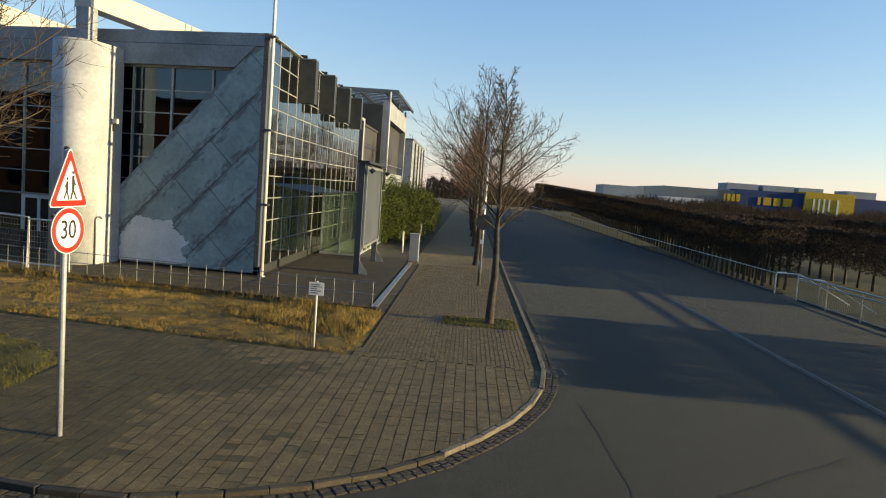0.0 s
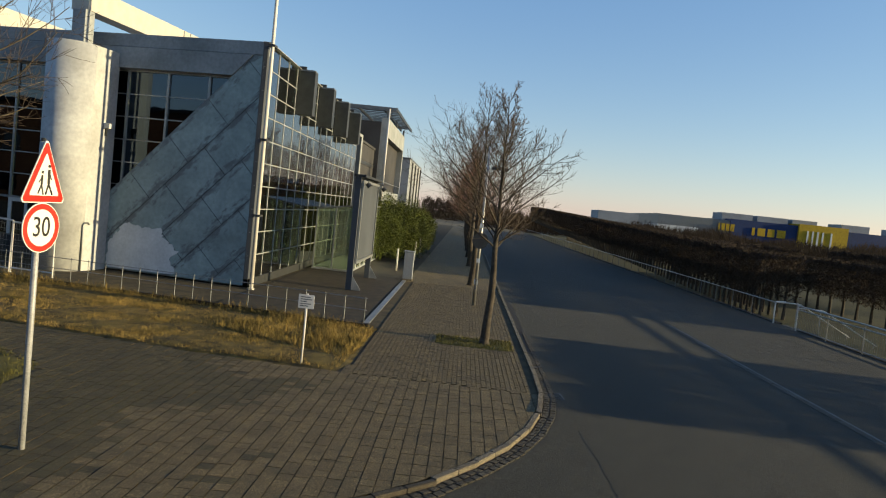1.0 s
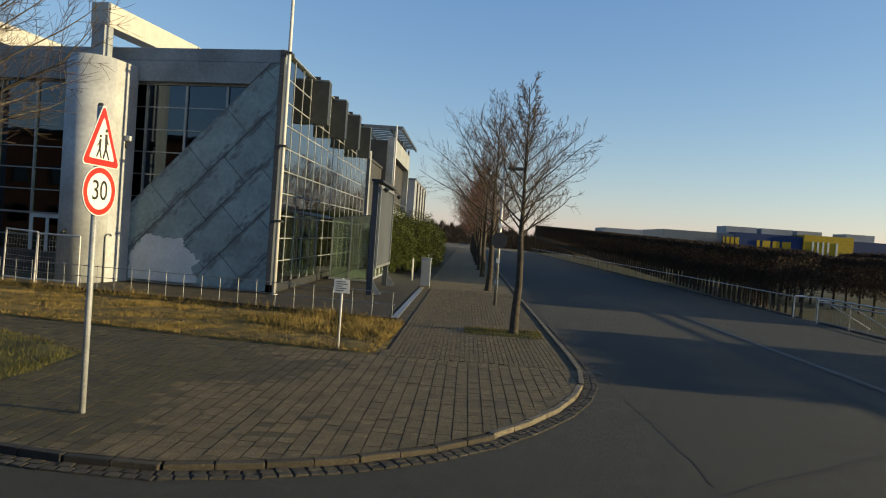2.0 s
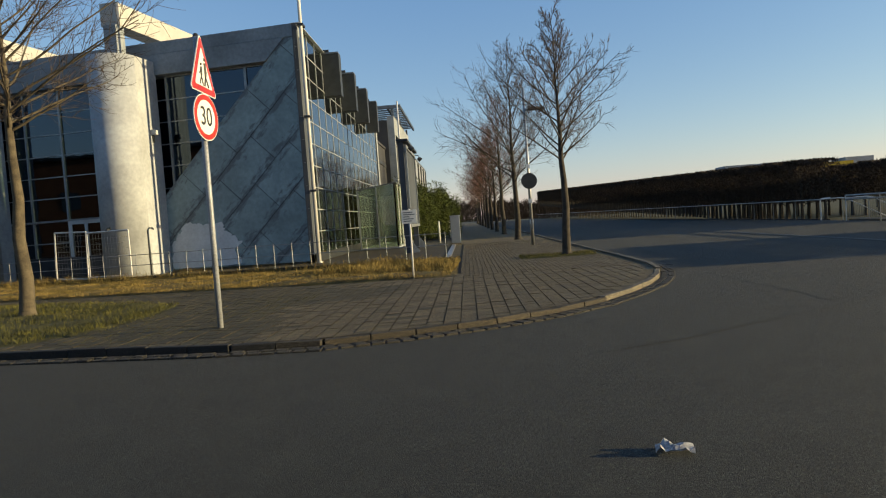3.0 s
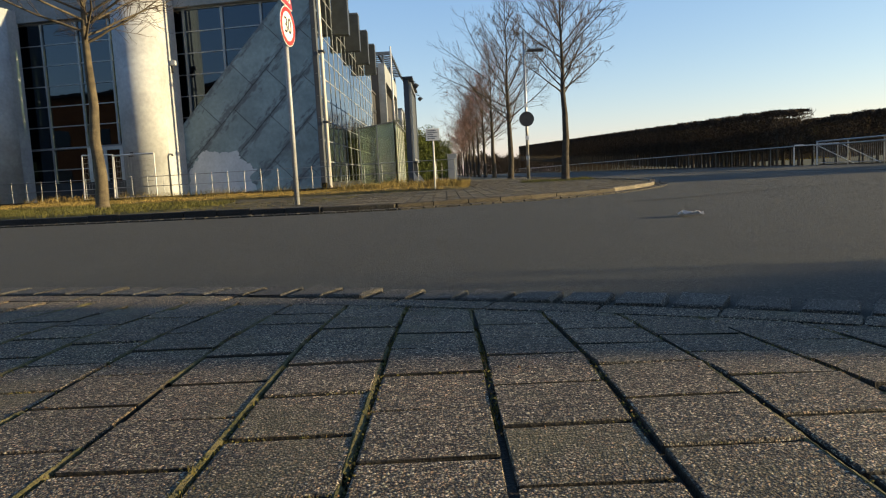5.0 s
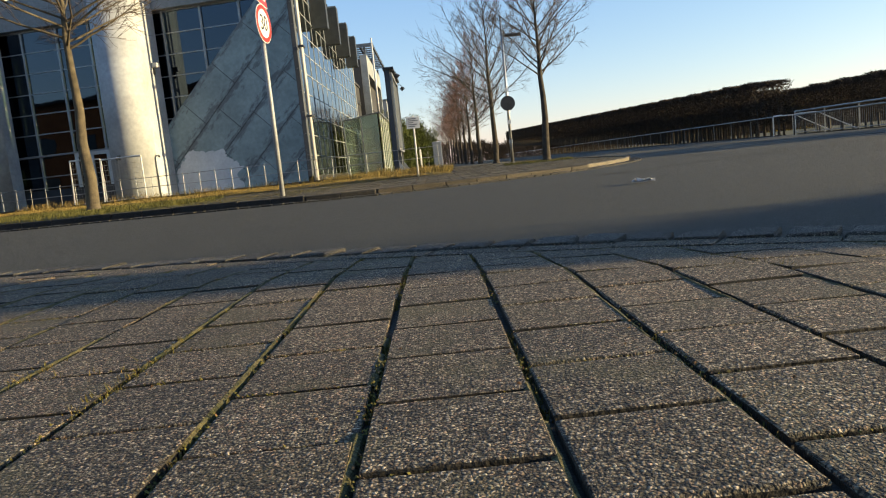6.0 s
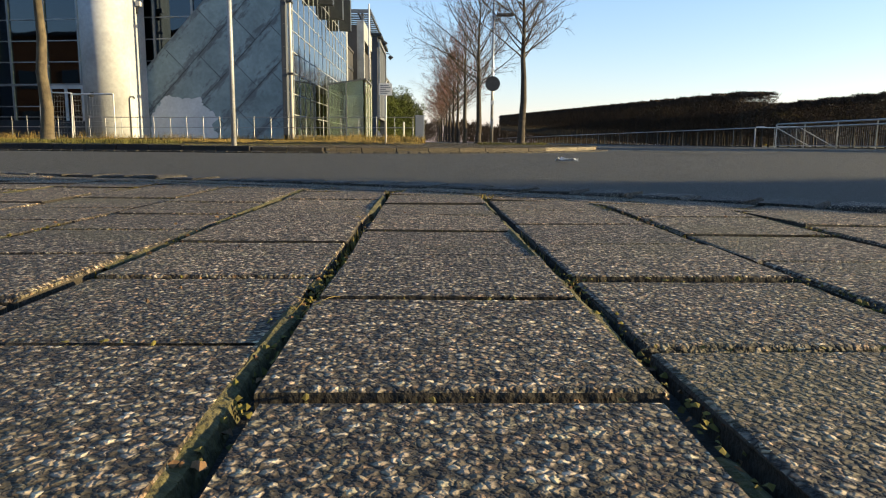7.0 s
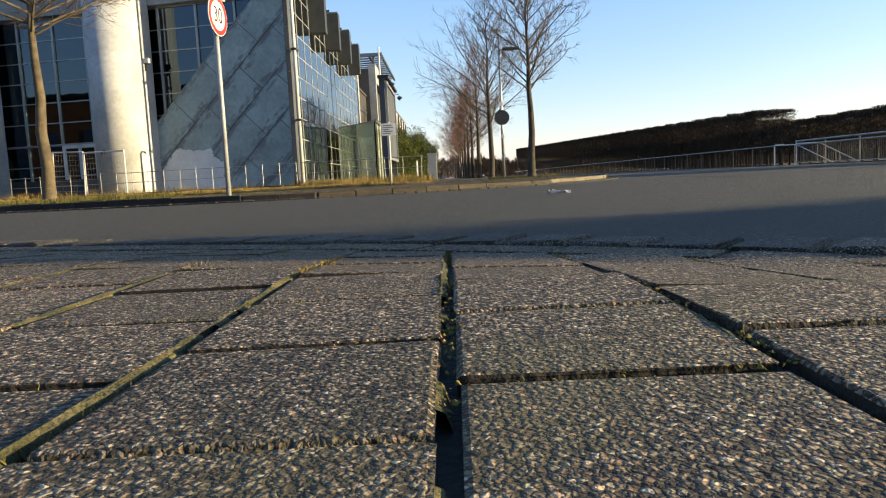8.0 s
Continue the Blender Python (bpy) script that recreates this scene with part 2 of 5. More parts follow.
def math_node(op, a, b=None, c=None):
    nd = sn.new("ShaderNodeMath")
    nd.operation = op
    for k, val in enumerate((a, b, c)):
        if val is not None:
            if isinstance(val, (int, float)):
                nd.inputs[k].default_value = val
            else:
                sl.new(val, nd.inputs[k])
    return nd.outputs[0]


stc = sn.new("ShaderNodeTexCoord")
ssep = sn.new("ShaderNodeSeparateXYZ")
sl.new(stc.outputs["Object"], ssep.inputs[0])
along = math_node("MULTIPLY", math_node("ADD", ssep.outputs[0], math_node("ADD", ssep.outputs[2], 3.5)), 0.7071)
across = math_node("MULTIPLY", math_node("SUBTRACT", math_node("ADD", ssep.outputs[0], 8.6), ssep.outputs[2]), 0.7071)
row_d = math_node("PINGPONG", math_node("DIVIDE", across, SLAB_H), 0.5)
row_d = math_node("MULTIPLY", row_d, SLAB_H)
smap = sn.new("ShaderNodeCombineXYZ")
sl.new(math_node("MULTIPLY", along, 0.8), smap.inputs[0])
sl.new(math_node("MULTIPLY", across, 2.2), smap.inputs[1])
snoise = sn.new("ShaderNodeTexNoise")
snoise.inputs["Scale"].default_value, snoise.inputs["Detail"].default_value, snoise.inputs["Roughness"].default_value = 1.9, 10, 0.74
sl.new(smap.outputs[0], snoise.inputs["Vector"])
near_joint = math_node("SUBTRACT", snoise.outputs[0], math_node("MULTIPLY", row_d, 0.42))
srange = sn.new("ShaderNodeMapRange")
srange.inputs[1].default_value, srange.inputs[2].default_value, srange.inputs[4].default_value = 0.41, 0.50, 0.80
sl.new(near_joint, srange.inputs[0])
smix = sn.new("ShaderNodeMix")
smix.data_type = "RGBA"
sp = sn["Principled BSDF"]
sl.new(srange.outputs[0], smix.inputs[0])
sl.new(sp.inputs["Base Color"].links[0].from_socket, smix.inputs[6])
smix.inputs[7].default_value = (0.105, 0.11, 0.12, 1)
sl.new(smix.outputs[2], sp.inputs["Base Color"])
M_STONE_JOINT = material("sooty_joint", (0.16, 0.17, 0.18), second=(0.08, 0.085, 0.09), scale=2)
M_PATCH = material("fresh_wall_paint", (0.80, 0.83, 0.85), second=(0.70, 0.73, 0.75), scale=2.0, fine=12, fine_amount=0.08, bump=0.2)
M_WHITE = material("white_paint", (0.78, 0.76, 0.72), second=(0.66, 0.64, 0.60), rough=0.5, bump=0.1, fine_amount=0.05)
M_BEAM = material("white_cladding", (0.60, 0.575, 0.52), second=(0.52, 0.50, 0.45), rough=0.5, bump=0.05, fine_amount=0.04)
M_DARK = material("dark_metal", (0.055, 0.06, 0.065), rough=0.5, metal=0.2, bump=0.1)
M_GREY = material("grey_metal", (0.22, 0.24, 0.26), second=(0.16, 0.175, 0.19), rough=0.45, metal=0.5, bump=0.05)
M_STEEL = material("galvanised_steel", (0.50, 0.50, 0.49), second=(0.36, 0.36, 0.35), rough=0.42, metal=0.8, bump=0.05)
M_ALU = material("aluminium_profile", (0.42, 0.44, 0.45), second=(0.32, 0.34, 0.35), rough=0.4, metal=0.6, bump=0)
M_FRAME = material("pale_window_frame", (0.52, 0.54, 0.55), second=(0.42, 0.44, 0.45), rough=0.5, bump=0)
M_POLE = material("zinc_coated_pole", (0.42, 0.43, 0.44), second=(0.32, 0.33, 0.34), rough=0.5, metal=0.15, bump=0)
M_YELLOW = material("yellow_column_paint", (0.72, 0.50, 0.12), rough=0.6, bump=0)
M_GLASS = glass_material("facade_glass", (0.28, 0.34, 0.24), 2.75, dust_sheen=(0.30, 0.33, 0.28), haze=0.012)
M_GLASS_GREEN = glass_material("green_glass", (0.74, 0.82, 0.70), 1.6, dust_sheen=(0.30, 0.36, 0.28), haze=0.22)
M_GLASS_DARK = glass_material("tinted_glass", (0.05, 0.052, 0.05), 1.78, coat=(0.58, 0.76, 1.0))
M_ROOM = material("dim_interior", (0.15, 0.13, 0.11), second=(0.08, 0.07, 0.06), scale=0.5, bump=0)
M_BRICK = material("red_brick_far", (0.34, 0.15, 0.065), second=(0.24, 0.10, 0.045), scale=1.2, fine=14, bump=0.2)
M_BARK = material("tree_bark", (0.085, 0.07, 0.054), second=(0.042, 0.036, 0.028), scale=9, fine=60, bump=1.0, bump_scale=35, rough=0.95, bump_dist=0.01)
M_ANNEX = material("dark_plaster", (0.065, 0.065, 0.068), second=(0.045, 0.045, 0.048), scale=0.5, bump=0.1)
M_BOARD = material("grey_board", (0.085, 0.098, 0.118), second=(0.06, 0.07, 0.086), scale=0.6, bump=0)
M_BARK_PALE = material("young_tree_bark", (0.15, 0.12, 0.075), second=(0.08, 0.064, 0.042), scale=7, fine=60, bump=0.9, bump_scale=40, rough=0.95, bump_dist=0.008)
M_TWIG_RED = material("reddish_twigs", (0.19, 0.095, 0.07), second=(0.11, 0.06, 0.045), scale=2, rough=0.95, bump=0)
M_TWIG = material("twigs", (0.10, 0.075, 0.058), second=(0.06, 0.046, 0.036), scale=3, rough=0.95, bump=0)
M_HEDGE = material("hornbeam_twigs", (0.080, 0.053, 0.034), second=(0.042, 0.031, 0.021), scale=1.4, rough=1, bump=0, island=0.4)
M_LEAF = material("evergreen_leaf", (0.115, 0.14, 0.014), second=(0.022, 0.034, 0.006), scale=2.2, rough=0.8, bump=0, island=0.4)
M_RED = material("traffic_red", (0.62, 0.035, 0.02), rough=0.4, bump=0, fine_amount=0.03)
M_SIGN_WHITE = material("sign_white", (0.86, 0.85, 0.82), second=(0.82, 0.81, 0.78), rough=0.4, bump=0, fine_amount=0.02)
M_BLACK = material("sign_black", (0.02, 0.02, 0.02), rough=0.5, bump=0)
M_PAPER = material("crumpled_paper", (0.75, 0.75, 0.76), second=(0.6, 0.6, 0.62), rough=0.8, bump=0.2)
M_BLUE = material("blue_cladding", (0.012, 0.045, 0.17), rough=0.6, bump=0)
M_SIGNYELLOW = material("yellow_cladding", (0.62, 0.42, 0.015), rough=0.6, bump=0)
M_FARWALL = material("pale_cladding", (0.33, 0.36, 0.40), second=(0.27, 0.295, 0.33), scale=0.3, bump=0, rough=0.7)


# ---- helpers ----
def mesh_from(name, bm, mat, smooth=False):
    me = bpy.data.meshes.new(name)
    bm.normal_update()
    bm.to_mesh(me)
    bm.free()
    for mm in (mat if isinstance(mat, (list, tuple)) else [mat]):
        me.materials.append(mm)
    if smooth:
        me.polygons.foreach_set("use_smooth", [True] * len(me.polygons))
    return me


def part(name, bm, mat, parent=None, label="", smooth=False, m=None):
    """Links a bmesh (or a mesh) as one object under a thing."""
    me = bm if isinstance(bm, bpy.types.Mesh) else mesh_from(name, bm, mat, smooth)
    ob = new(name, me)
    if parent:
        ob.parent = parent
    if m is not None:
        ob.matrix_basis = m
    if label:
        ob["label"] = label
    return ob


def thing(name, m, label, category, group="", kind=""):
    return_ob = new(name)
    return_ob.empty_display_size = 0.2
    return_ob.matrix_basis = m
    return tagged(return_ob, label, category, group, kind)


def box(x0, x1, y0, y1, z0, z1, bevel=0.0, bm=None):
    bm = bm or bmesh.new()
    r = bmesh.ops.create_cube(bm, size=1, matrix=Matrix.Translation(((x0 + x1) / 2, (y0 + y1) / 2, (z0 + z1) / 2)) @ Matrix.Diagonal((x1 - x0, y1 - y0, z1 - z0, 1)))
    if bevel:
        bmesh.ops.bevel(bm, geom=list({e for v in r["verts"] for e in v.link_edges}), offset=bevel, segments=2, affect="EDGES", profile=0.6)
    return bm


def tube(points, radii, sides=8, bm=None, cap=True):
    bm = bm or bmesh.new()
    rings = []
    for i, p in enumerate(points):
        p = Vector(p)
        d = (Vector(points[min(i + 1, len(points) - 1)]) - Vector(points[max(i - 1, 0)])).normalized()
        a = d.orthogonal().normalized() if abs(d.z) < 0.99 else Vector((1, 0, 0))
        a = (a - d * a.dot(d)).normalized()
        b = d.cross(a)
        r = radii[i] if isinstance(radii, (list, tuple)) else radii
        rings.append([bm.verts.new(p + (a * math.cos(k * math.tau / sides) + b * math.sin(k * math.tau / sides)) * r) for k in range(sides)])
    for q, s in zip(rings, rings[1:]):
        for k in range(sides):
            bm.faces.new((q[k], q[(k + 1) % sides], s[(k + 1) % sides], s[k]))
    if cap:
        bm.faces.new(rings[0][::-1])
        bm.faces.new(rings[-1])
    return bm


def prism(poly, z0, z1, bevel=0.0):
    """A flat polygon (x, y pairs, counter-clockwise) drawn up from z0 to z1."""
    bm = bmesh.new()
    lo = [bm.verts.new((x, y, z0)) for x, y in poly]
    hi = [bm.verts.new((x, y, z1)) for x, y in poly]
    top = bm.faces.new(hi)
    bm.faces.new(lo[::-1])
    k = len(poly)
    for i in range(k):
        bm.faces.new((lo[i], lo[(i + 1) % k], hi[(i + 1) % k], hi[i]))
    if bevel:
        bmesh.ops.bevel(bm, geom=list(top.edges), offset=bevel, segments=2, affect="EDGES", profile=0.6)
    bmesh.ops.recalc_face_normals(bm, faces=bm.faces[:])
    return bm


def clip(poly, a, b):
    """The part of a convex polygon left of the line from a to b."""
    out = []
    side = lambda p: (b[0] - a[0]) * (p[1] - a[1]) - (b[1] - a[1]) * (p[0] - a[0])
    for i, p in enumerate(poly):
        q = poly[(i + 1) % len(poly)]
        sp, sq = side(p), side(q)
        if sp >= 0:
            out.append(p)
        if sp * sq < 0:
            t = sp / (sp - sq)
            out.append((p[0] + (q[0] - p[0]) * t, p[1] + (q[1] - p[1]) * t))
    return out


def inside(p, poly):
    hit = False
    for i, (x0, y0) in enumerate(poly):
        x1, y1 = poly[(i + 1) % len(poly)]
        if (y0 > p[1]) != (y1 > p[1]) and p[0] < (x1 - x0) * (p[1] - y0) / (y1 - y0) + x0:
            hit = not hit
    return hit


def structure(name, bm, mat, label="", category="", m=None, smooth=False):
    return tagged(part(name, bm, mat, None, "", smooth, m), label, category, kind="structure")


# ---- plan ----
# the side street and the front wing stand 10 degrees askew to the main street (which runs along y)
ASKEW = radians(-10.04)

KERB_X = 2.78
# kerb line of the far corner, from the west along the side street, round the corner and up the main street
FAR_KERB = [(-45.0, 14.9), (-20.0, 10.5), (-5.4, 7.92), (-3.6, 7.62)] + [(-2.6, 7.58), (-1.7, 7.83), (-0.8, 8.22), (0.0, 8.76), (0.7, 9.45), (1.3, 10.3), (1.85, 11.25), (2.28, 12.3), (2.58, 13.4), (2.74, 14.6)] + [(KERB_X, 16.4), (KERB_X, 30.0), (2.9, 60.0), (2.9, 220.0)]
# outer edge of the near pavers: a slack bend between the side street and the main street
NEAR_KERB = [(-40.0, 7.2), (-12.0, 2.18), (-4.2, 0.81)] + [(-3.8 + 0.2 * k, -0.08 - 0.46 * (-2.3 + 0.2 * k) - 0.045 * (-2.3 + 0.2 * k) ** 2 - 0.07 * max(0.0, -2.3 + 0.2 * k) ** 3) for k in range(22)] + [(0.8, -2.3), (1.05, -3.2), (1.1, -4.2), (1.1, -40.0)]
Z_FAR, Z_NEAR = 0.08, 0.06

# ---- ground, road, pavements ----
structure("ground", box(-1500, 1500, -1500, 1500, -1.2, -0.6), M_LAWN, "dull winter meadow reaching to the horizon", "ground")
structure("road", box(-90, 15.45, -60, 260, -0.5, 0.0), M_ASPHALT, "dark grey asphalt road with worn grain", "road")
structure("pavement_1", prism([(-45.0, 60.0)] + FAR_KERB[:-1] + [(2.9, 160.0), (-45, 160)], -0.2, Z_FAR - 0.012), M_SOIL, "earth bed under grey concrete pavers", "pavement")
structure("pavement_2", prism([(-40, -40)] + NEAR_KERB[::-1][0:1] + NEAR_KERB[::-1][1:], -0.2, Z_NEAR - 0.062), M_JOINT, "dark earth bed with mossy joints under concrete pavers", "pavement")

# ---- the glass building on the corner ----
CX, CY = -6.42, 25.1
M_FRONT = Matrix.Translation((CX, CY, 0)) @ Matrix.Rotation(ASKEW, 4, "Z")   # local x to the corner, y inwards
H_ROOF = 8.6
BAY, ROW, NBAY, NROW, Z_SILL = 1.36, 0.82, 15, 10, 0.38
Y_END = CY + 0.35 + BAY * NBAY

building = thing("office_building", M_FRONT, "corner office building with stained stone gable and glass street front", "building")
S = Matrix.Rotation(-ASKEW, 4, "Z")   # street-side parts: local frame turned so that y runs along the main street


def on_street(name, bm, mat, parent=building, label="", smooth=False):
    return part(name, bm, mat, parent, label, smooth, S if parent is building else None)


# stone gable: panels laid at 45 degrees, clipped to a triangle with its long side on the slope
P0, P1, P2, P3 = (-6.05, 0.15), (-0.06, 0.15), (-0.06, 8.12), (-0.45, 8.12)
GABLE = [P0, P1, P2, P3, (-6.05, 2.55)]


def flat_panel(poly, d0, d1):
    """A polygon in x, z set upright between depths d0 (front) and d1."""
    bm = prism(poly, 0, d1 - d0)
    bmesh.ops.transform(bm, matrix=Matrix.Translation((0, d1, 0)) @ Matrix.Rotation(radians(90), 4, "X"), verts=bm.verts)
    return bm


gable = part("stone_gable", flat_panel(GABLE, 0.02, 0.5), M_STONE_JOINT, building, "dark sooty backing wall")
c45 = math.sqrt(0.5)
rng = random.Random(3)
for row in range(0, 8):
    off = 1.63 - 2 * SLAB_W + (SLAB_SHIFT * row) % SLAB_W
    for k in range(-4, 8):
        w, h, g = SLAB_W, SLAB_H, 0.013
        a0, b0 = off + k * w, row * h
        rect = [(a0 + g, b0 + g), (a0 + w - g, b0 + g), (a0 + w - g, b0 + h - g), (a0 + g, b0 + h - g)]
        # rows rise to the right along the slope, counted down from the sloping edge
        poly = [(-6.05 + (a * c45 + b * c45), 2.55 + (a * c45 - b * c45)) for a, b in rect][::-1]
        for i in range(len(GABLE)):
            poly = clip(poly, GABLE[i], GABLE[(i + 1) % len(GABLE)]) if len(poly) > 2 else []
        if len(poly) > 2 and row >= 0:
            part("stone_panel", flat_panel(poly, rng.uniform(-0.012, 0.0), 0.03), M_STONE, gable)

# a patch of fresh paint low on the gable
rng = random.Random(11)
edge = [(-5.55, 0.18), (-2.75, 0.2), (-3.0, 0.75), (-2.72, 1.0), (-3.0, 1.25), (-3.35, 1.5), (-3.42, 1.78), (-4.2, 1.72), (-4.7, 1.88), (-5.0, 1.78), (-5.2, 1.45), (-5.55, 1.05)]
ragged = []
for i, (x, z) in enumerate(edge):
    x1, z1 = edge[(i + 1) % len(edge)]
    for j in range(6):
        u = j / 6
        s = 0.0 if i == 0 else 0.05
        ragged.append((x + (x1 - x) * u + rng.uniform(-s, s), max(0.16, z + (z1 - z) * u + rng.uniform(-s, s))))
part("paint_patch", flat_panel(ragged, -0.020, -0.013), M_PATCH, gable, "pale irregular patch of fresh paint")

# front: parapet in two steps, lintel, windows, columns
part("parapet", box(-34, 0.02, 0.0, 0.45, 8.14, H_ROOF, 0.02), M_CONCRETE, building, "weathered grey concrete parapet")
part("lintel", flat_panel([(-34, 7.38), (-1.19, 7.38), (-0.45, 8.12), (-34, 8.12)], -0.06, 0.4), M_CONCRETE, building, "grey concrete beam over the windows")
part("roof", prism([(-34, 0.45), (-0.5, 0.45), (-5.2, 26), (-34, 26)], 8.05, 8.25), M_CONCRETE, building)
part("rear_wall", box(-34, -5.2, 26, 26.3, 0, 8.25), M_CONCRETE, building)
part("side_wall", box(-34.3, -34, 0, 26.3, 0, 8.6), M_CONCRETE, building)
part("ground_slab", prism([(-34, 0.3), (-0.4, 0.3), (-5.0, 26), (-34, 26)], -0.1, 0.12), M_CONCRETE, building)
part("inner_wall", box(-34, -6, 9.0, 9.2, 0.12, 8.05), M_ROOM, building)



def window_band(x0, x1, mulls, z0, z1, panes, slope=None):
    win = part("window", box(x0, x1, 0.21, 0.29, z1 - 0.07, z1), M_ALU, building)
    part("sill", box(x0, x1, 0.12, 0.32, z0 - 0.06, z0), M_ALU, win)
    zs = [z1 - 0.07 - 0.82 * i for i in range(1, 12) if z1 - 0.07 - 0.82 * i > z0 + 0.1]
    for x in mulls:
        part("mullion", box(x - 0.045, x + 0.045, 0.18, 0.32, z0, z1 - 0.07), M_ALU, win)
    for z in zs:
        part("transom", box(x0, x1, 0.21, 0.29, z - 0.02, z + 0.02), M_ALU, win)
    xs = sorted([x0, x1] + [x for x in mulls if x0 < x < x1])
    for a, b in zip(xs, xs[1:]):
        for t, u in zip([z1 - 0.07] + zs, zs + [z0]):
            part("pane", box(a + 0.04, b - 0.04, 0.245, 0.255, u + 0.02, t - 0.02), M_GLASS_DARK, win).visible_shadow = False
    return win


window_band(-6.05, -0.5, [-5.36, -3.76, -2.15], 0.3, 7.38, True)
for x0 in (-13.0, -19.8, -26.6):
    window_band(x0, x0 + 4.65, [x0 + 0.1, x0 + 1.35, x0 + 2.95, x0 + 4.4], 2.5 if x0 < -13 else 2.35, 7.38, True)
    part("base_wall", box(x0, x0 + 4.65, 0.1, 0.4, 0.1, 0.9), M_DARK, building)
    window_band(x0, x0 + 2.9, [x0 + 0.1, x0 + 1.35], 0.9, 2.35, True)
# glazed door beside the column
door = part("door", box(-10.05, -8.45, 0.14, 0.22, 0.12, 0.3), M_WHITE, building, "white framed glass door")
for a, b, c, d in ((-10.05, -9.9, 0.3, 2.3), (-8.6, -8.45, 0.3, 2.3), (-9.33, -9.2, 0.3, 2.3), (-9.9, -8.6, 2.15, 2.3)):
    part("frame", box(a, b, 0.14, 0.22, c, d), M_WHITE, door)
for a, b in ((-9.9, -9.33), (-9.2, -8.6)):
    part("pane", box(a, b, 0.175, 0.185, 0.3, 2.15), M_GLASS_DARK, door).visible_shadow = False

# round columns with a flat fin, a post on the head and a roof beam running back
for cx in (-6.88, -13.75, -20.6):
    cy = -1.2 if cx > -10 else -0.6
    col = part("column", tube([(cx + 0.38, cy, -0.1), (cx + 0.38, cy, 7.86)], 0.87, 56), M_COLUMN, building, "round fair-faced concrete column", smooth=True)
    for p in col.data.polygons:
        p.use_smooth = abs(p.normal.z) < 0.5
    part("fin", box(cx + 0.80, cx + 1.25, cy, 0.0, -0.1, 7.86), M_COLUMN, building)
    part("post", box(cx - 0.10, cx + 0.42, -0.90, -0.42, 7.89, 9.16, 0.02), M_CONCRETE, building, "square grey concrete post")
    part("pier", box(cx + 0.05, cx + 0.62, -0.9, 0.0, -0.1, 7.80), M_COLUMN, building)
    part("head_slab", box(cx - 0.10, cx + 0.62, -1.5, -0.02, 7.80, 7.90, 0.02), M_COLUMN, building)
    beam = part("roof_beam", box(cx - 0.25, cx + 0.45, -0.80, 22, 9.15, 9.98, 0.02), M_BEAM, building, "long white clad roof beam")
    for y in (5.0, 5.5, 12.0, 12.5, 18.0):
        part("cover_strip", box(cx + 0.45, cx + 0.462, y, y + 0.05, 9.17, 9.96), M_GREY, beam)
    for y in (9.0, 21.5):
        part("post", box(cx - 0.05, cx + 0.3, y, y + 0.35, 8.2, 9.16), M_CONCRETE, building)

# fittings on the first column
part("conduit", tube([(-5.60, -1.31, 0.0), (-5.60, -1.31, 1.68), (-5.58, -1.24, 1.76), (-5.585, -1.08, 1.76), (-5.60, -1.0, 1.70)], 0.026, 6), M_GREY, building, "bent grey conduit pipe", smooth=True)
flood = part("floodlight", box(-5.62, -5.42, -0.62, -0.40, 5.12, 5.30, 0.02), M_WHITE, building, "small white floodlight")
part("bracket", box(-5.63, -5.57, -0.54, -0.48, 4.86, 5.12), M_DARK, flood)
wall_lamp = part("wall_lamp", tube([(-6.6, -2.05, 1.78), (-6.6, -2.16, 1.78), (-6.6, -2.22, 1.72)], [0.05, 0.05, 0.065], 8), M_DARK, building, "small dark wall lamp", smooth=True)
part("mount", box(-6.66, -6.54, -2.09, -2.04, 1.70, 1.86), M_DARK, wall_lamp)

# glass street front
front = on_street("glass_front", box(-0.12, 0.05, 0.0, Y_END - CY, 0.08, Z_SILL), M_DARK, label="tall curtain wall of glass panes in pale aluminium")
part("top_rail", box(-0.15, 0.14, 0.0, Y_END - CY, Z_SILL + NROW * ROW, H_ROOF), M_FRAME, front)
pane_me = mesh_from("pane", box(-0.006, 0.006, 0.03, BAY - 0.03, 0.03, ROW - 0.03), M_GLASS)
for i in range(NBAY + 1):
    y = 0.35 + BAY * i
    part("mullion", box(-0.10, 0.022, y - 0.019, y + 0.019, Z_SILL, Z_SILL + NROW * ROW), M_FRAME, front)
for j in range(1, NROW):
    z = Z_SILL + ROW * j
    part("transom", box(-0.05, 0.016, 0.0, Y_END - CY, z - 0.012, z + 0.012), M_FRAME, front)
for i in range(NBAY):
    for j in range(NROW):
        rot = Euler((rng.uniform(-0.004, 0.004), 0, rng.uniform(-0.006, 0.006))).to_matrix().to_4x4()
        part("pane", pane_me, None, front, m=Matrix.Translation((0, 0.35 + BAY * i, Z_SILL + ROW * j)) @ rot)
part("corner_post", box(-0.12, 0.05, 0.0, 0.33, 0.08, H_ROOF, 0.01), M_BOARD, front)
on_street("end_wall", box(-12, 0.0, Y_END - CY, Y_END - CY + 0.3, 0, H_ROOF), M_GREY)
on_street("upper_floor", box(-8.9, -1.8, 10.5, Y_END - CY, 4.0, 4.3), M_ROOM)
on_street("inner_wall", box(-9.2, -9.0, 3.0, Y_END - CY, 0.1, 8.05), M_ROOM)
for k in range(5):
    y = 0.35 + BAY * 3 * (k + 1)
    on_street("yellow_column", tube([(-0.55, y, 0.1), (-0.55, y, 8.1)], 0.13, 12), M_YELLOW, label="yellow painted round column behind glass", smooth=True)
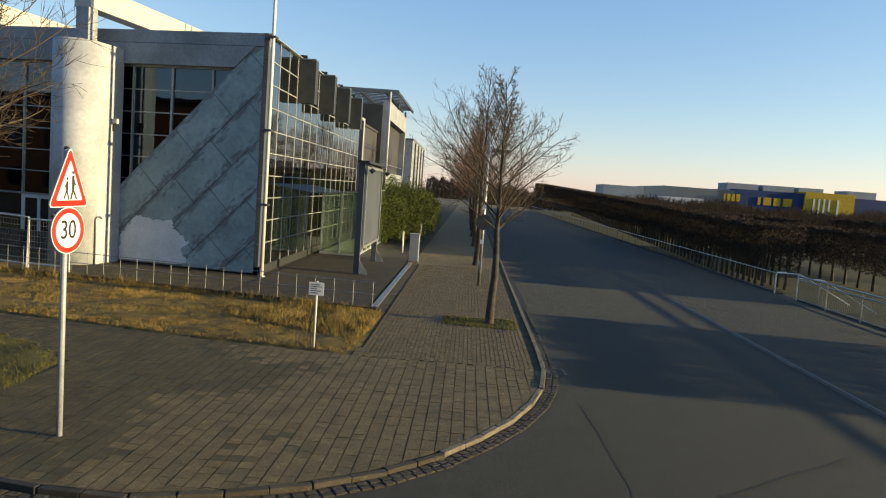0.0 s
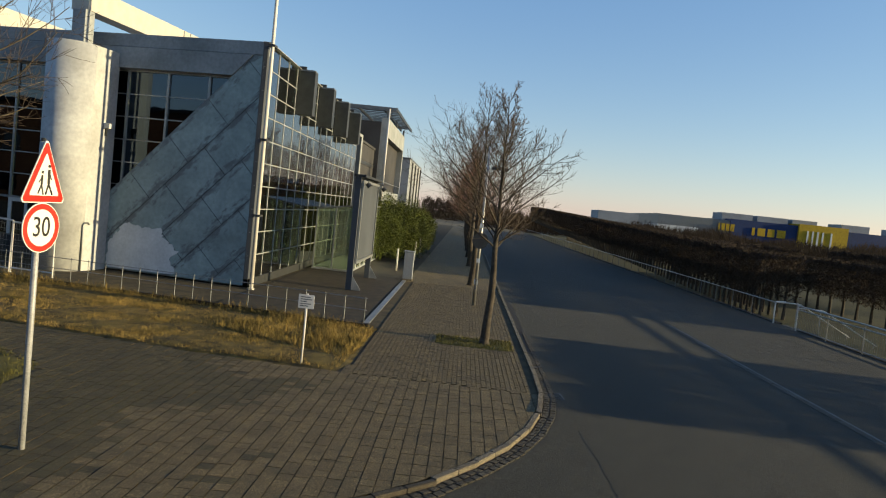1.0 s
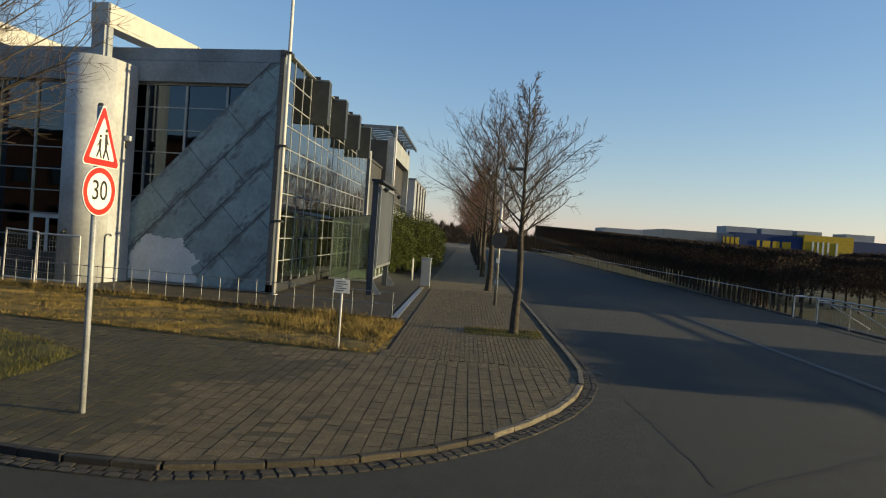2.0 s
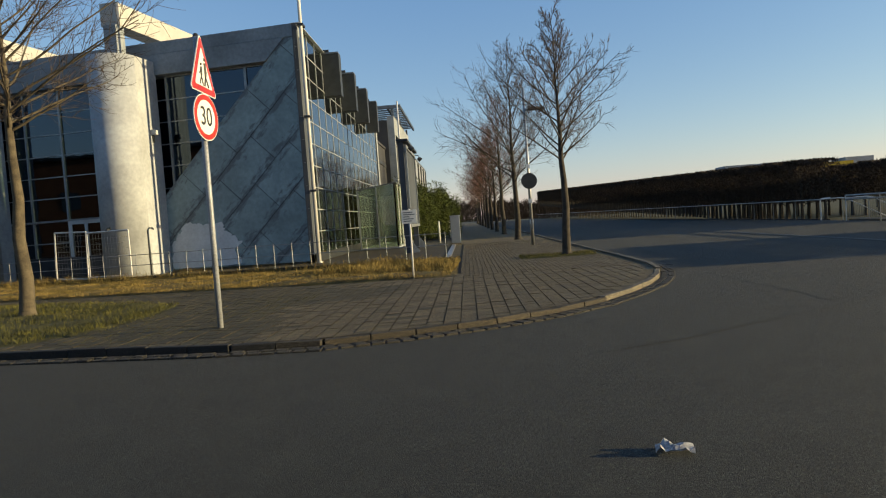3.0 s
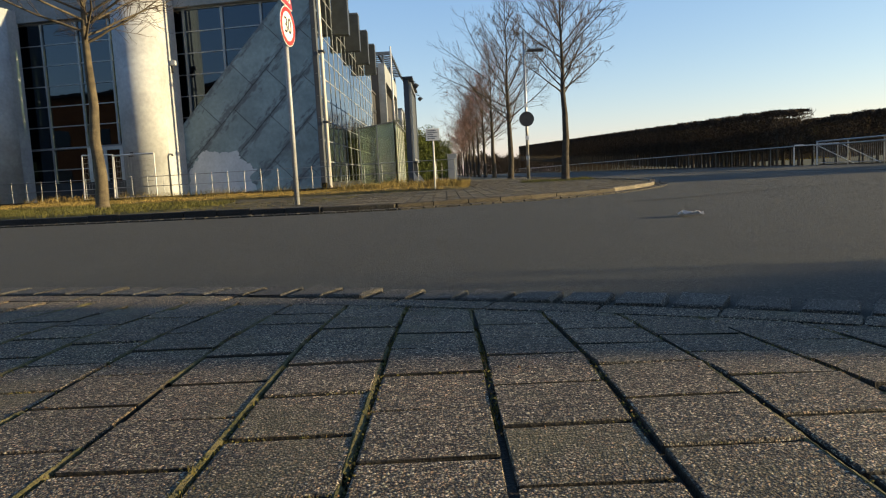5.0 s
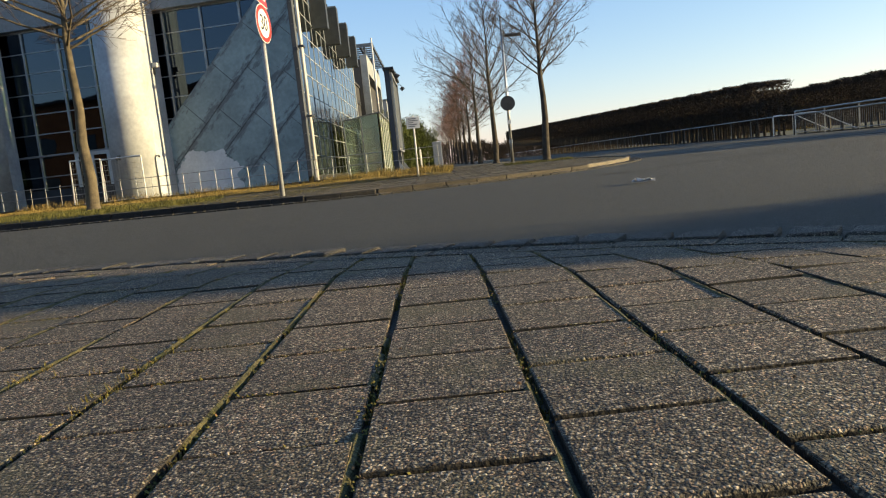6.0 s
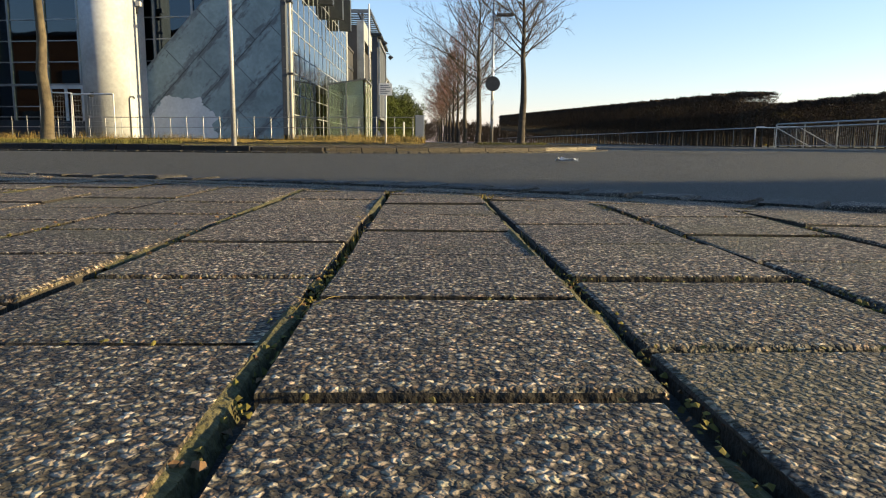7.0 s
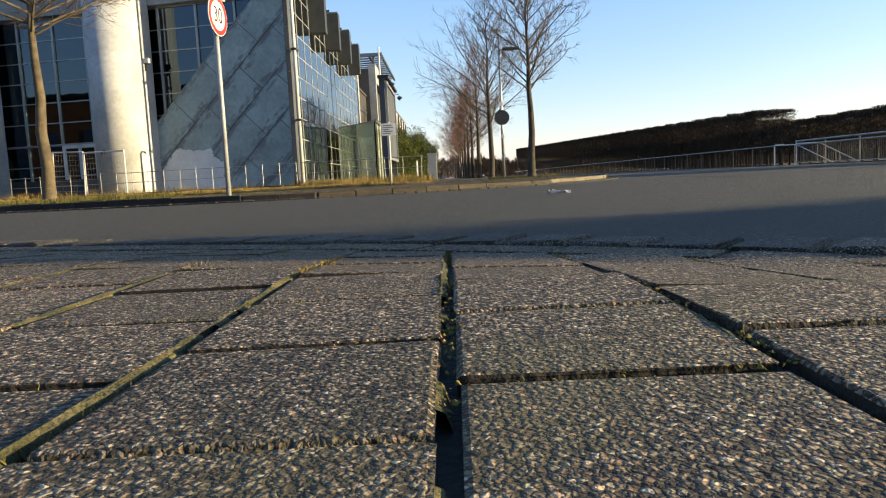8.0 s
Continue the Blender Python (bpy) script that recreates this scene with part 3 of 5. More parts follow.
# dark shade boxes below the eaves
for y in (29.55, 33.65, 37.75, 41.85):
    sb = on_street("shade_box", box(0.05, 0.74, y - CY, y - CY + 0.5, 6.75, 8.5, 0.012), M_DARK, label="dark metal shade box below the eaves")
    part("cap", box(0.03, 0.72, y - CY - 0.02, y - CY + 0.52, 8.5, 8.56), M_GREY, sb)
    part("bracket", box(0.0, 0.3, y - CY + 0.2, y - CY + 0.3, 8.56, 8.72), M_DARK, sb)

# downpipe-like mast at the corner
mast = thing("flagpole", Matrix.Translation((-6.17, 24.90, 0.0)), "tall white flagpole before the building corner", "flagpole")
part("pole", tube([(0, 0, 0.0), (0, 0, 8), (0, 0, 15)], [0.075, 0.065, 0.045], 12), M_WHITE, mast, smooth=True)
for z in (2.6, 5.2, 8.4):
    part("clamp", box(-0.12, 0.10, -0.10, 0.3, z, z + 0.08), M_DARK, mast)
part("base", tube([(0, 0, 0), (0, 0, 0.12)], 0.14, 12), M_STEEL, mast)

# glazed entrance porch
porch = thing("entrance_porch", Matrix.Translation((-6.1, 34.2, 0)), "green tinted glass entrance porch with sloping roof", "porch")
part("plinth", box(0, 1.9, 0, 9.2, 0.0, 0.16), M_CONCRETE, porch)
bm = bmesh.new()
v = [bm.verts.new(p) for p in ((0, 0, 2.95), (1.95, 0, 3.24), (1.95, 9.2, 3.24), (0, 9.2, 2.95), (0, 0, 3.01), (1.95, 0, 3.30), (1.95, 9.2, 3.30), (0, 9.2, 3.01))]
for f in ((3, 2, 1, 0), (4, 5, 6, 7), (0, 1, 5, 4), (1, 2, 6, 5), (2, 3, 7, 6), (3, 0, 4, 7)):
    bm.faces.new([v[i] for i in f])
part("roof", bm, M_GREY, porch)
for x in (0.05, 0.95, 1.85):
    for y in (0.04, 9.16):
        part("post", box(x - 0.03, x + 0.03, y - 0.03, y + 0.03, 0.16, 2.95 + x * 0.15), M_ALU, porch)
for x in (0.08, 0.98):
    for y in (0.04, 9.16):
        part("pane", flat_panel([(x, 0.18), (x + 0.84, 0.18), (x + 0.84, 2.94 + (x + 0.84) * 0.15), (x, 2.94 + x * 0.15)], y - 0.005, y + 0.005), M_GLASS_GREEN, porch).visible_shadow = False
for k in range(7):
    y = 0.04 + k * 1.52
    part("post", box(1.82, 1.88, y - 0.03, y + 0.03, 0.16, 3.23), M_WHITE, porch, "pale sunlit door post")
    if k < 6:
        part("pane", box(1.845, 1.855, y + 0.04, y + 1.48, 0.18, 3.21), M_GLASS_GREEN, porch).visible_shadow = False

# advertising pylon beside the forecourt
pylon = thing("display_pylon", Matrix.Translation((-3.22, 27.5, Z_FAR)) @ Matrix.Diagonal((1, 1, 0.914, 1)), "tall grey steel display pylon with framed panel", "pylon")
part("leg", box(-0.11, 0.11, 0, 0.22, 0, 4.75, 0.01), M_BOARD, pylon)
part("leg", box(-0.11, 0.11, 5.0, 5.22, 0, 4.75, 0.01), M_BOARD, pylon)
part("panel", box(-0.09, 0.13, 0.22, 5.0, 1.15, 4.6, 0.01), M_BOARD, pylon)
part("board", box(0.131, 0.15, 0.35, 4.87, 1.3, 4.45), M_BOARD, pylon, "grey blank display board")
for a, b, c, d in ((0.2, 5.02, 1.1, 1.22), (0.2, 5.02, 4.52, 4.64), (0.2, 0.33, 1.22, 4.52), (4.89, 5.02, 1.22, 4.52)):
    part("frame", box(0.13, 0.2, a, b, c, d), M_ALU, pylon)
part("head", box(-0.16, 0.28, -0.06, 5.28, 4.75, 4.85), M_DARK, pylon)
for y in (0.1, 5.1):
    part("foot", flat_panel([(0.1, 0.0), (0.45, 0.0), (0.45, 0.06), (0.1, 0.62)], y - 0.03, y + 0.03), M_STEEL, pylon)
    lamp = part("spotlight", tube([(0.34, y, 4.50), (0.46, y, 4.38)], [0.09, 0.11], 12), M_DARK, pylon)
    part("arm", tube([(0.0, y, 4.7), (0.36, y, 4.62), (0.38, y, 4.5)], 0.02, 6), M_DARK, pylon)

# second building with a louvred canopy
annex = thing("annex_building", Matrix.Translation((-7.2, 46.4, 0)), "grey annex building with pale portal and louvred canopy", "building")
part("wall", box(-12, -0.9, 0.0, 20.5, 0, 8.3), M_ANNEX, annex, "dark grey street wall")
part("wall", box(-12, -0.5, 20.5, 38, 0, 11.0), M_ANNEX, annex)
part("cornice", box(-12, -0.8, -0.1, 20.4, 8.3, 8.5), M_ANNEX, annex)
for z in (3.2, 6.6):
    part("floor_band", box(-0.9, -0.84, 0.2, 20.3, z, z + 0.3), M_DARK, annex)
frame_1 = part("portal_frame", box(-0.5, 0.15, 20.6, 21.3, 0, 11.4, 0.02), M_CONCRETE, annex, "sunlit pale portal frame")
part("pillar", box(-0.5, 0.15, 36.9, 37.6, 0, 11.4, 0.02), M_CONCRETE, frame_1)
part("beam", box(-0.5, 0.15, 21.3, 36.9, 9.7, 11.4, 0.02), M_CONCRETE, frame_1)
part("balcony", box(-0.5, 0.1, 21.3, 36.9, 3.2, 4.7, 0.02), M_CONCRETE, annex)
part("rail", tube([(0.08, 21.3, 5.5), (0.08, 36.9, 5.5)], 0.03, 6), M_STEEL, annex)
canopy = part("canopy", box(-9, 0.8, 20.6, 20.8, 12.1, 12.35), M_GREY, annex, "louvred metal roof canopy")
for k in range(14):
    y = 20.8 + k * 1.3
    part("louvre", box(-9, 0.85, y, y + 0.5, 12.38, 12.46), M_GREY, canopy)
for x in (-8, -5.5, -3, -0.5, 0.7):
    part("bearer", box(x, x + 0.14, 20.8, 38.6, 12.15, 12.36), M_DARK, canopy)
for y in (21.0, 29.0, 37.2):
    part("post", box(-0.1, 0.1, y, y + 0.2, 11.3, 12.15), M_GREY, annex)
mast_2 = thing("flagpole", Matrix.Translation((-5.6, 55, 0.0)), "tall white flagpole before the annex", "flagpole")
part("pole", tube([(0, 0, 0.0), (0, 0, 6), (0, 0, 10.7)], [0.09, 0.08, 0.06], 12), M_WHITE, mast_2, smooth=True)
part("base", tube([(0, 0, 0), (0, 0, 0.12)], 0.16, 12), M_STEEL, mast_2)
hall = thing("far_hall", Matrix.Translation((-7.5, 100, 0)), "pale flat-roofed hall farther up the street", "building")
part("wall", box(-14, 0.0, 0, 24, 0, 10.0), M_FARWALL, hall)
part("roof", box(-14.1, 0.1, -0.1, 24.1, 10.0, 10.2), M_GREY, hall)
for y in (4, 10, 16, 22):
    part("downpipe", tube([(0.1, y, 0), (0.1, y, 9.8)], 0.12, 6), M_DARK, hall)

# a brick house across the side street closes the place behind the camera
brick_house = thing("brick_house", Matrix.Translation((-26, -7, 0)) @ Matrix.Rotation(ASKEW, 4, "Z"), "long red brick house with a flat dark roof", "building")
part("wall", box(-60, 0, -12, 0, 0, 9.6), M_BRICK, brick_house)
part("roof", box(-60.3, 0.3, -12.3, 0.3, 9.6, 9.95, 0.03), M_DARK, brick_house, "dark flat roof edge")
for k in range(13):
    for z in (1.0, 4.8):
        part("window", box(-57 + k * 4.4, -55.2 + k * 4.4, 0.0, 0.05, z, z + 1.7), M_GLASS_DARK, brick_house)


# ---- trees ----
def bare_tree(name, m, seed, h=7.2, fork=2.5, spread=2.2, r0=0.12, bark=M_BARK, label="", detail=1.0, group="street trees", lean=0.0, twig=M_TWIG, flare=58.0):
    rng = random.Random(seed)
    big, fine = ([], []), ([], [])

    def limb(store, pts, r_a, r_b, sides):
        verts, faces = store
        base = len(verts)
        for i, p in enumerate(pts):
            d = (pts[min(i + 1, len(pts) - 1)] - pts[max(i - 1, 0)]).normalized()
            a = d.cross(Vector((0.3, 0.9, 0.31))).normalized()
            b = d.cross(a)
            r = r_a + (r_b - r_a) * i / (len(pts) - 1)
            for k in range(sides):
                w = k * math.tau / sides
                verts.append(p + (a * math.cos(w) + b * math.sin(w)) * r)
        for i in range(len(pts) - 1):
            for k in range(sides):
                q, s = base + i * sides, base + (i + 1) * sides
                faces.append((q + k, q + (k + 1) % sides, s + (k + 1) % sides, s + k))

    def curve(p, d, length, steps, up, wob):
        pts = [p.copy()]
        d = d.normalized()
        for _ in range(steps):
            d = (d + Vector((rng.gauss(0, wob), rng.gauss(0, wob), rng.gauss(0, wob) + up))).normalized()
            pts.append(pts[-1] + d * (length / steps))
        return pts

    lead = [Vector((0, 0, -0.05)), Vector((0, 0, 0.12))]
    for k in range(1, 11):
        z = h * k / 10
        lead.append(Vector((rng.gauss(0, 0.022) + lean * z, rng.gauss(0, 0.022), z)))
    verts_r = []
    limb(big, lead[:2], r0 * 1.5, r0 * 1.06, 9)
    limb(big, lead[1:6], r0 * 1.06, r0 * 0.62, 9)
    limb(big, lead[5:9], r0 * 0.62, r0 * 0.25, 6)
    limb(big, lead[8:], r0 * 0.25, 0.008, 5)
    n1 = int(42 * detail)
    for i in range(n1):
        u = (i + rng.random()) / n1
        z = fork + (h - fork) * (u ** 1.15) * 0.95
        j = min(len(lead) - 2, int(z / h * 10) + 1)
        p = lead[j].lerp(lead[j + 1], max(0, min(1, (z - lead[j].z) / max(0.01, lead[j + 1].z - lead[j].z))))
        az = i * 2.4 + rng.uniform(-0.5, 0.5)
        prof = spread * (0.62 + 0.55 * math.sin(math.pi * min(1, u * 1.05 + 0.22))) * (1 - 0.62 * u) * min(1, 0.62 + 2.2 * u) * rng.uniform(0.8, 1.1)
        tilt = radians(flare - (flare - 32) * u + rng.uniform(-7, 7))
        d = Vector((math.cos(az) * math.sin(tilt), math.sin(az) * math.sin(tilt), math.cos(tilt)))
        length = prof * 1.35
        pts = curve(p, d, length, 7, 0.035, 0.07)
        ra = max(0.010, r0 * 0.24 * (1 - 0.62 * u))
        limb(big, pts, ra, 0.006, 5)
        for s in range(int(14 * detail)):
            w = 0.2 + 0.8 * (s + rng.random()) / (14 * detail)
            k = min(6, int(w * 7))
            q = pts[k].lerp(pts[k + 1], w * 7 - k if w * 7 - k < 1 else 1)
            dd = (pts[k + 1] - pts[k]).normalized()
            side = dd.cross(Vector((rng.gauss(0, 1), rng.gauss(0, 1), rng.gauss(0, 1)))).normalized()
            l2 = length * rng.uniform(0.22, 0.42) * (1.15 - 0.6 * w)
            tw = curve(q, dd * 0.75 + side * 0.75, l2, 4, 0.06, 0.12)
            limb(fine, tw, max(0.0058, ra * 0.32 * (1 - w * 0.5)), 0.0035, 3)
            for _ in range(int(5 * detail)):
                kk = rng.randrange(1, 4)
                side2 = Vector((rng.gauss(0, 1), rng.gauss(0, 1), rng.gauss(0.3, 1))).normalized()
                d3 = (tw[kk + 1] - tw[kk]).normalized() * 0.8 + side2 * 0.7
                limb(fine, curve(tw[kk], d3, l2 * rng.uniform(0.3, 0.65), 2, 0.08, 0.14), 0.0045, 0.0026, 3)
    tree = thing(name, m, label, "tree", group)
    for part_name, (vs, fs), mt in (("trunk", big, bark), ("crown", fine, twig)):
        me = bpy.data.meshes.new(part_name)
        me.from_pydata(vs, [], fs)
        me.materials.append(mt)
        me.polygons.foreach_set("use_smooth", [True] * len(fs))
        part(part_name, me, None, tree)
    return tree


TREE_ROW = "leafless street tree with dark bark"
bare_tree("street_tree", Matrix.Translation((1.8, 19.35, Z_FAR)) @ Matrix.Rotation(radians(60), 4, "Z"), 5, 6.55, 2.5, 1.85, 0.115, M_BARK, TREE_ROW + " in a grassy pit")
bare_tree("street_tree", Matrix.Translation((1.55, 34.3, Z_FAR)) @ Matrix.Rotation(radians(300), 4, "Z"), 8, 8.9, 2.7, 3.2, 0.15, M_BARK, TREE_ROW + " beside the kerb")
proto = bare_tree("street_tree", Matrix.Translation((1.5, 46, Z_FAR)), 14, 8.6, 2.6, 3.3, 0.15, M_BARK, "leafless street tree with reddish twigs", twig=M_TWIG_RED)
for k, y in enumerate((55, 64, 73, 83, 94, 106, 118, 134)):
    copy_thing(proto, Matrix.Translation((1.5 - 0.004 * (y - 34), y, Z_FAR)) @ Matrix.Rotation(k * 1.9, 4, "Z") @ Matrix.Scale(0.92 + 0.06 * (k % 3), 4))
bare_tree("verge_tree", Matrix.Translation((-8.75, 12.24, Z_FAR)), 21, 7.0, 3.25, 2.6, 0.125, M_BARK_PALE, "young leafless tree with pale bark on the grass verge", group="", flare=74.0)


# ---- clipped hedge rows beyond the street ----
def hedge_segment_mesh(seed, length, depth, z0, z1, count):
    rng = random.Random(seed)
    vs, fs = [], []
    for _ in range(count):
        # twig sprays, thick at the skin and thinner inside
        x, y, z = rng.uniform(0, depth), rng.uniform(0, length), rng.uniform(z0, z1)
        side = rng.random()
        if side < 0.30:
            x = min(depth, abs(rng.gauss(0, 0.12)))
        elif side < 0.52:
            z = z1 - abs(rng.gauss(0, 0.10))
        elif side < 0.70:
            x = depth - abs(rng.gauss(0, 0.12))
        z += 0.06 * math.sin(y * 2.1) + 0.05 * math.sin(y * 5.3 + x)
        if z < z0 + 0.5 and rng.random() < 0.45:
            continue
        d = Vector((rng.gauss(0, 1), rng.gauss(0, 1), rng.gauss(0.5, 1))).normalized()
        w = d.cross(Vector((rng.gauss(0, 1), rng.gauss(0, 1), rng.gauss(0, 1)))).normalized()
        l, b = rng.uniform(0.14, 0.32), rng.uniform(0.006, 0.024)
        p = Vector((x, y, z))
        i = len(vs)
        vs += [p - d * l * 0.5, p + w * b, p + d * l * 0.5, p - w * b]
        fs.append((i, i + 1, i + 2, i + 3))
    me = bpy.data.meshes.new("foliage")
    me.from_pydata(vs, [], fs)
    me.materials.append(M_HEDGE)
    return me


def hedge_tree_mesh(seed, z0, z1):
    rng = random.Random(seed)
    bm = tube([(0, 0, -0.4), (0.02, 0.0, 0.4), (0, 0.03, z0), (0.02, 0, z1 - 0.5)], [0.10, 0.075, 0.065, 0.02], 6)
    for k in range(9):
        a, z = k * 2.3, z0 - 0.5 + 0.22 * k
        d = Vector((math.cos(a), math.sin(a), 0.75))
        p = Vector((0, 0, z))
        tube([p, p + d * 0.45, p + d * 0.85 + Vector((0, 0, 0.25))], [0.035, 0.024, 0.01], 4, bm)
    return mesh_from("trunk", bm, M_BARK)


SEG = 6.0
foliage_me = [hedge_segment_mesh(31 + k, SEG, 2.2, 0.80, 3.25, 19000) for k in range(2)]
trunk_me = [hedge_tree_mesh(k, 1.1, 3.0) for k in range(3)]


def hedge(x, y0, n, label, far=False, stretch=1.0, tall=1.0, rise=0.0, gap=1.5):
    hd = thing("hedge", pose(x, y0, 0, rise) @ Matrix.Diagonal((1, stretch, tall, 1)), label, "hedge", "clipped hedge rows")
    for k in range(n):
        part("foliage", foliage_me[k % 2], None, hd, m=Matrix.Translation((0, k * SEG, 0)))
    for k in range(int(n * SEG / gap)):
        for xx in ((0.5, 1.7) if not far else (1.0,)):
            part("trunk", trunk_me[k % 3], None, hd, m=Matrix.Translation((xx, 0.6 + k * gap, 0)) @ Matrix.Rotation(k * 1.3, 4, "Z"))
    return hd


hedge(16.2, 37.2, 22, "long clipped leafless hornbeam hedge on bare stems", tall=0.91, rise=1.45, gap=0.85)
# this short one stays out of view, added to cast the shadow band on the road
hedge(16.6, 12.7, 1, "short clipped hornbeam hedge out of view, added to shade the road", stretch=1.35, tall=0.60)
hedge(23.0, 52.0, 18, "second clipped hornbeam hedge behind the first", far=True)
hedge(23.0, 28.0, 4, "low clipped hornbeam hedge in line with a taller one", far=True, tall=0.89)
hedge(34.0, 44.5, 3, "clipped hornbeam hedge standing farther back in the park", far=True, stretch=1.2, tall=1.06)
structure("lawn", box(15.6, 140, -60, 300, -0.6, -0.38), M_LAWN, "olive winter lawn below the street", "lawn")
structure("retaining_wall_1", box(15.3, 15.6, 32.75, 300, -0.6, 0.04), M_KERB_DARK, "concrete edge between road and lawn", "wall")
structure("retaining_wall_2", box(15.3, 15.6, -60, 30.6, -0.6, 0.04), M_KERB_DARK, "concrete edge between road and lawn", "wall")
steps = thing("steps", Matrix.Translation((15.45, 30.65, 0)), "three concrete steps down to the lawn", "steps")
for k in range(3):
    part("step", box(k * 0.32, k * 0.32 + 0.34, 0, 2.05, -0.6, -0.02 - 0.12 * k, 0.01), M_KERB, steps)


# ---- lines along the kerbs ----
def resample(line, step):
    """Points every step metres along a polyline, with the direction there."""
    out, left = [], 0.0
    for (x0, y0), (x1, y1) in zip(line, line[1:]):
        length = math.hypot(x1 - x0, y1 - y0)
        d = left
        while d < length:
            out.append((x0 + (x1 - x0) * d / length, y0 + (y1 - y0) * d / length, math.atan2(y1 - y0, x1 - x0)))
            d += step
        left = d - length
    return out


def worn_block(name, lx, ly, lz, mat, seed, bevel=0.008, jitter=0.003):
    """A stone with rounded, slightly uneven edges; its top lies at z 0."""
    rng = random.Random(seed)
    bm = box(-lx / 2, lx / 2, -ly / 2, ly / 2, -lz, 0, bevel)
    for vv in bm.verts:
        vv.co += Vector((rng.uniform(-jitter, jitter), rng.uniform(-jitter, jitter), rng.uniform(-jitter, jitter) * 0.5))
    return mesh_from(name, bm, mat)


kerb_far = thing("kerb", Matrix.Identity(4), "pale concrete kerb round the far street corner", "kerb", kind="structure")
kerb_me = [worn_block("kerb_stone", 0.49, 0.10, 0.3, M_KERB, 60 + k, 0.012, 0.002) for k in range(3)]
# brown and dark sets, shade in their colour, for stones facing away from the sun
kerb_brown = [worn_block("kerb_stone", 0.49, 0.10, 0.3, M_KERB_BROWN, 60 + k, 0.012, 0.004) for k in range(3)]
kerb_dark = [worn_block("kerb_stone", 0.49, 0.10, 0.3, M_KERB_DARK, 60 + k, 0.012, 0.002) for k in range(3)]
rng = random.Random(5)
for k, (x, y, a) in enumerate(resample([p for p in FAR_KERB if -21 < p[0] and p[1] < 62], 0.5)):
    drop = 0.02 if y > 13 or x < -5 else 0.0 if x > 0.9 else max(-0.008, 0.02 - 0.014 * (x + 5))
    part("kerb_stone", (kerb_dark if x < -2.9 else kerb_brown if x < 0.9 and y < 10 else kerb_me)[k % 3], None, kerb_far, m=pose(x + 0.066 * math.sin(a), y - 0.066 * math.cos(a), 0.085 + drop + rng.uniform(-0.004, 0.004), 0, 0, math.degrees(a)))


def offset(line, d):
    out = []
    for i, (x, y) in enumerate(line):
        x0, y0 = line[max(i - 1, 0)]
        x1, y1 = line[min(i + 1, len(line) - 1)]
        l = math.hypot(x1 - x0, y1 - y0)
        out.append((x + (y1 - y0) / l * d, y - (x1 - x0) / l * d))
    return out


gutter = thing("gutter", Matrix.Identity(4), "two rows of grey gutter stones along the kerb", "gutter", kind="structure")
gut_me = [worn_block("gutter_stone", 0.142, 0.105, 0.12, M_GUTTER_FAR, 70 + k, 0.010, 0.005) for k in range(4)]
near_line = [p for p in FAR_KERB if -12 < p[0] and p[1] < 31]
for r_ in range(2):
    for k, (x, y, a) in enumerate(resample(offset([(-12.0, 9.08)] + near_line, 0.19 + 0.125 * r_), 0.165)):
        if k > 145 + 20 * r_:
            break
        part("gutter_stone", gut_me[k % 4], None, gutter, m=pose(x + (0.08 * math.cos(a) if r_ else 0), y + (0.08 * math.sin(a) if r_ else 0), 0.020 + rng.uniform(-0.004, 0.004), rng.uniform(-2, 2), 0, math.degrees(a) + rng.uniform(-2, 2)))

gutter_2 = thing("gutter", Matrix.Identity(4), "single row of square gutter stones with dark gaps", "gutter", kind="structure")
big_me = [worn_block("gutter_stone", 0.136, 0.172, 0.14, M_GUTTER, 80 + k, 0.009, 0.004) for k in range(4)]
for k, (x, y, a) in enumerate(resample(offset([(-9.0, 1.655)] + NEAR_KERB[2:-1] + [(1.1, -9.0)], -0.205), 0.166)):
    part("gutter_stone", big_me[k % 4], None, gutter_2, m=pose(x, y, 0.027 + rng.uniform(-0.003, 0.003), rng.uniform(-1.2, 1.2), rng.uniform(-1.2, 1.2), math.degrees(a) + rng.uniform(-2, 2)))
kerb_near = thing("kerb", Matrix.Identity(4), "flush grey concrete kerb between pavers and gutter stones", "kerb", kind="structure")
flush_me = [worn_block("kerb_stone", 0.328, 0.114, 0.2, M_PAVER, 90 + k, 0.010, 0.003) for k in range(3)]
for k, (x, y, a) in enumerate(resample(offset([(-9.0, 1.655)] + NEAR_KERB[2:-1] + [(1.1, -9.0)], -0.060), 0.333)):
    part("kerb_stone", flush_me[k % 3], None, kerb_near, m=pose(x, y, 0.019 + rng.uniform(-0.0015, 0.002), 0, 0, math.degrees(a)))

def strip(name, line, d0, d1, z, mat, label):
    a, b = offset(line, d0), offset(line, d1)
    bm = bmesh.new()
    p = [bm.verts.new((x, y, z)) for x, y in a]
    q = [bm.verts.new((x, y, z)) for x, y in b]
    for k in range(len(p) - 1):
        bm.faces.new((p[k], p[k + 1], q[k + 1], q[k]))
    bmesh.ops.recalc_face_normals(bm, faces=bm.faces[:])
    return structure(name, bm, mat, label, "joint")


strip("joint_bed_1", [(-9.0, 1.655)] + NEAR_KERB[2:-1] + [(1.1, -9.0)], -0.004, -0.30, 0.004, M_JOINT, "dark earth between the gutter stones")
strip("joint_bed_2", [(-12.0, 9.08)] + near_line, 0.10, 0.37, 0.004, M_JOINT, "dark earth between the far gutter stones")

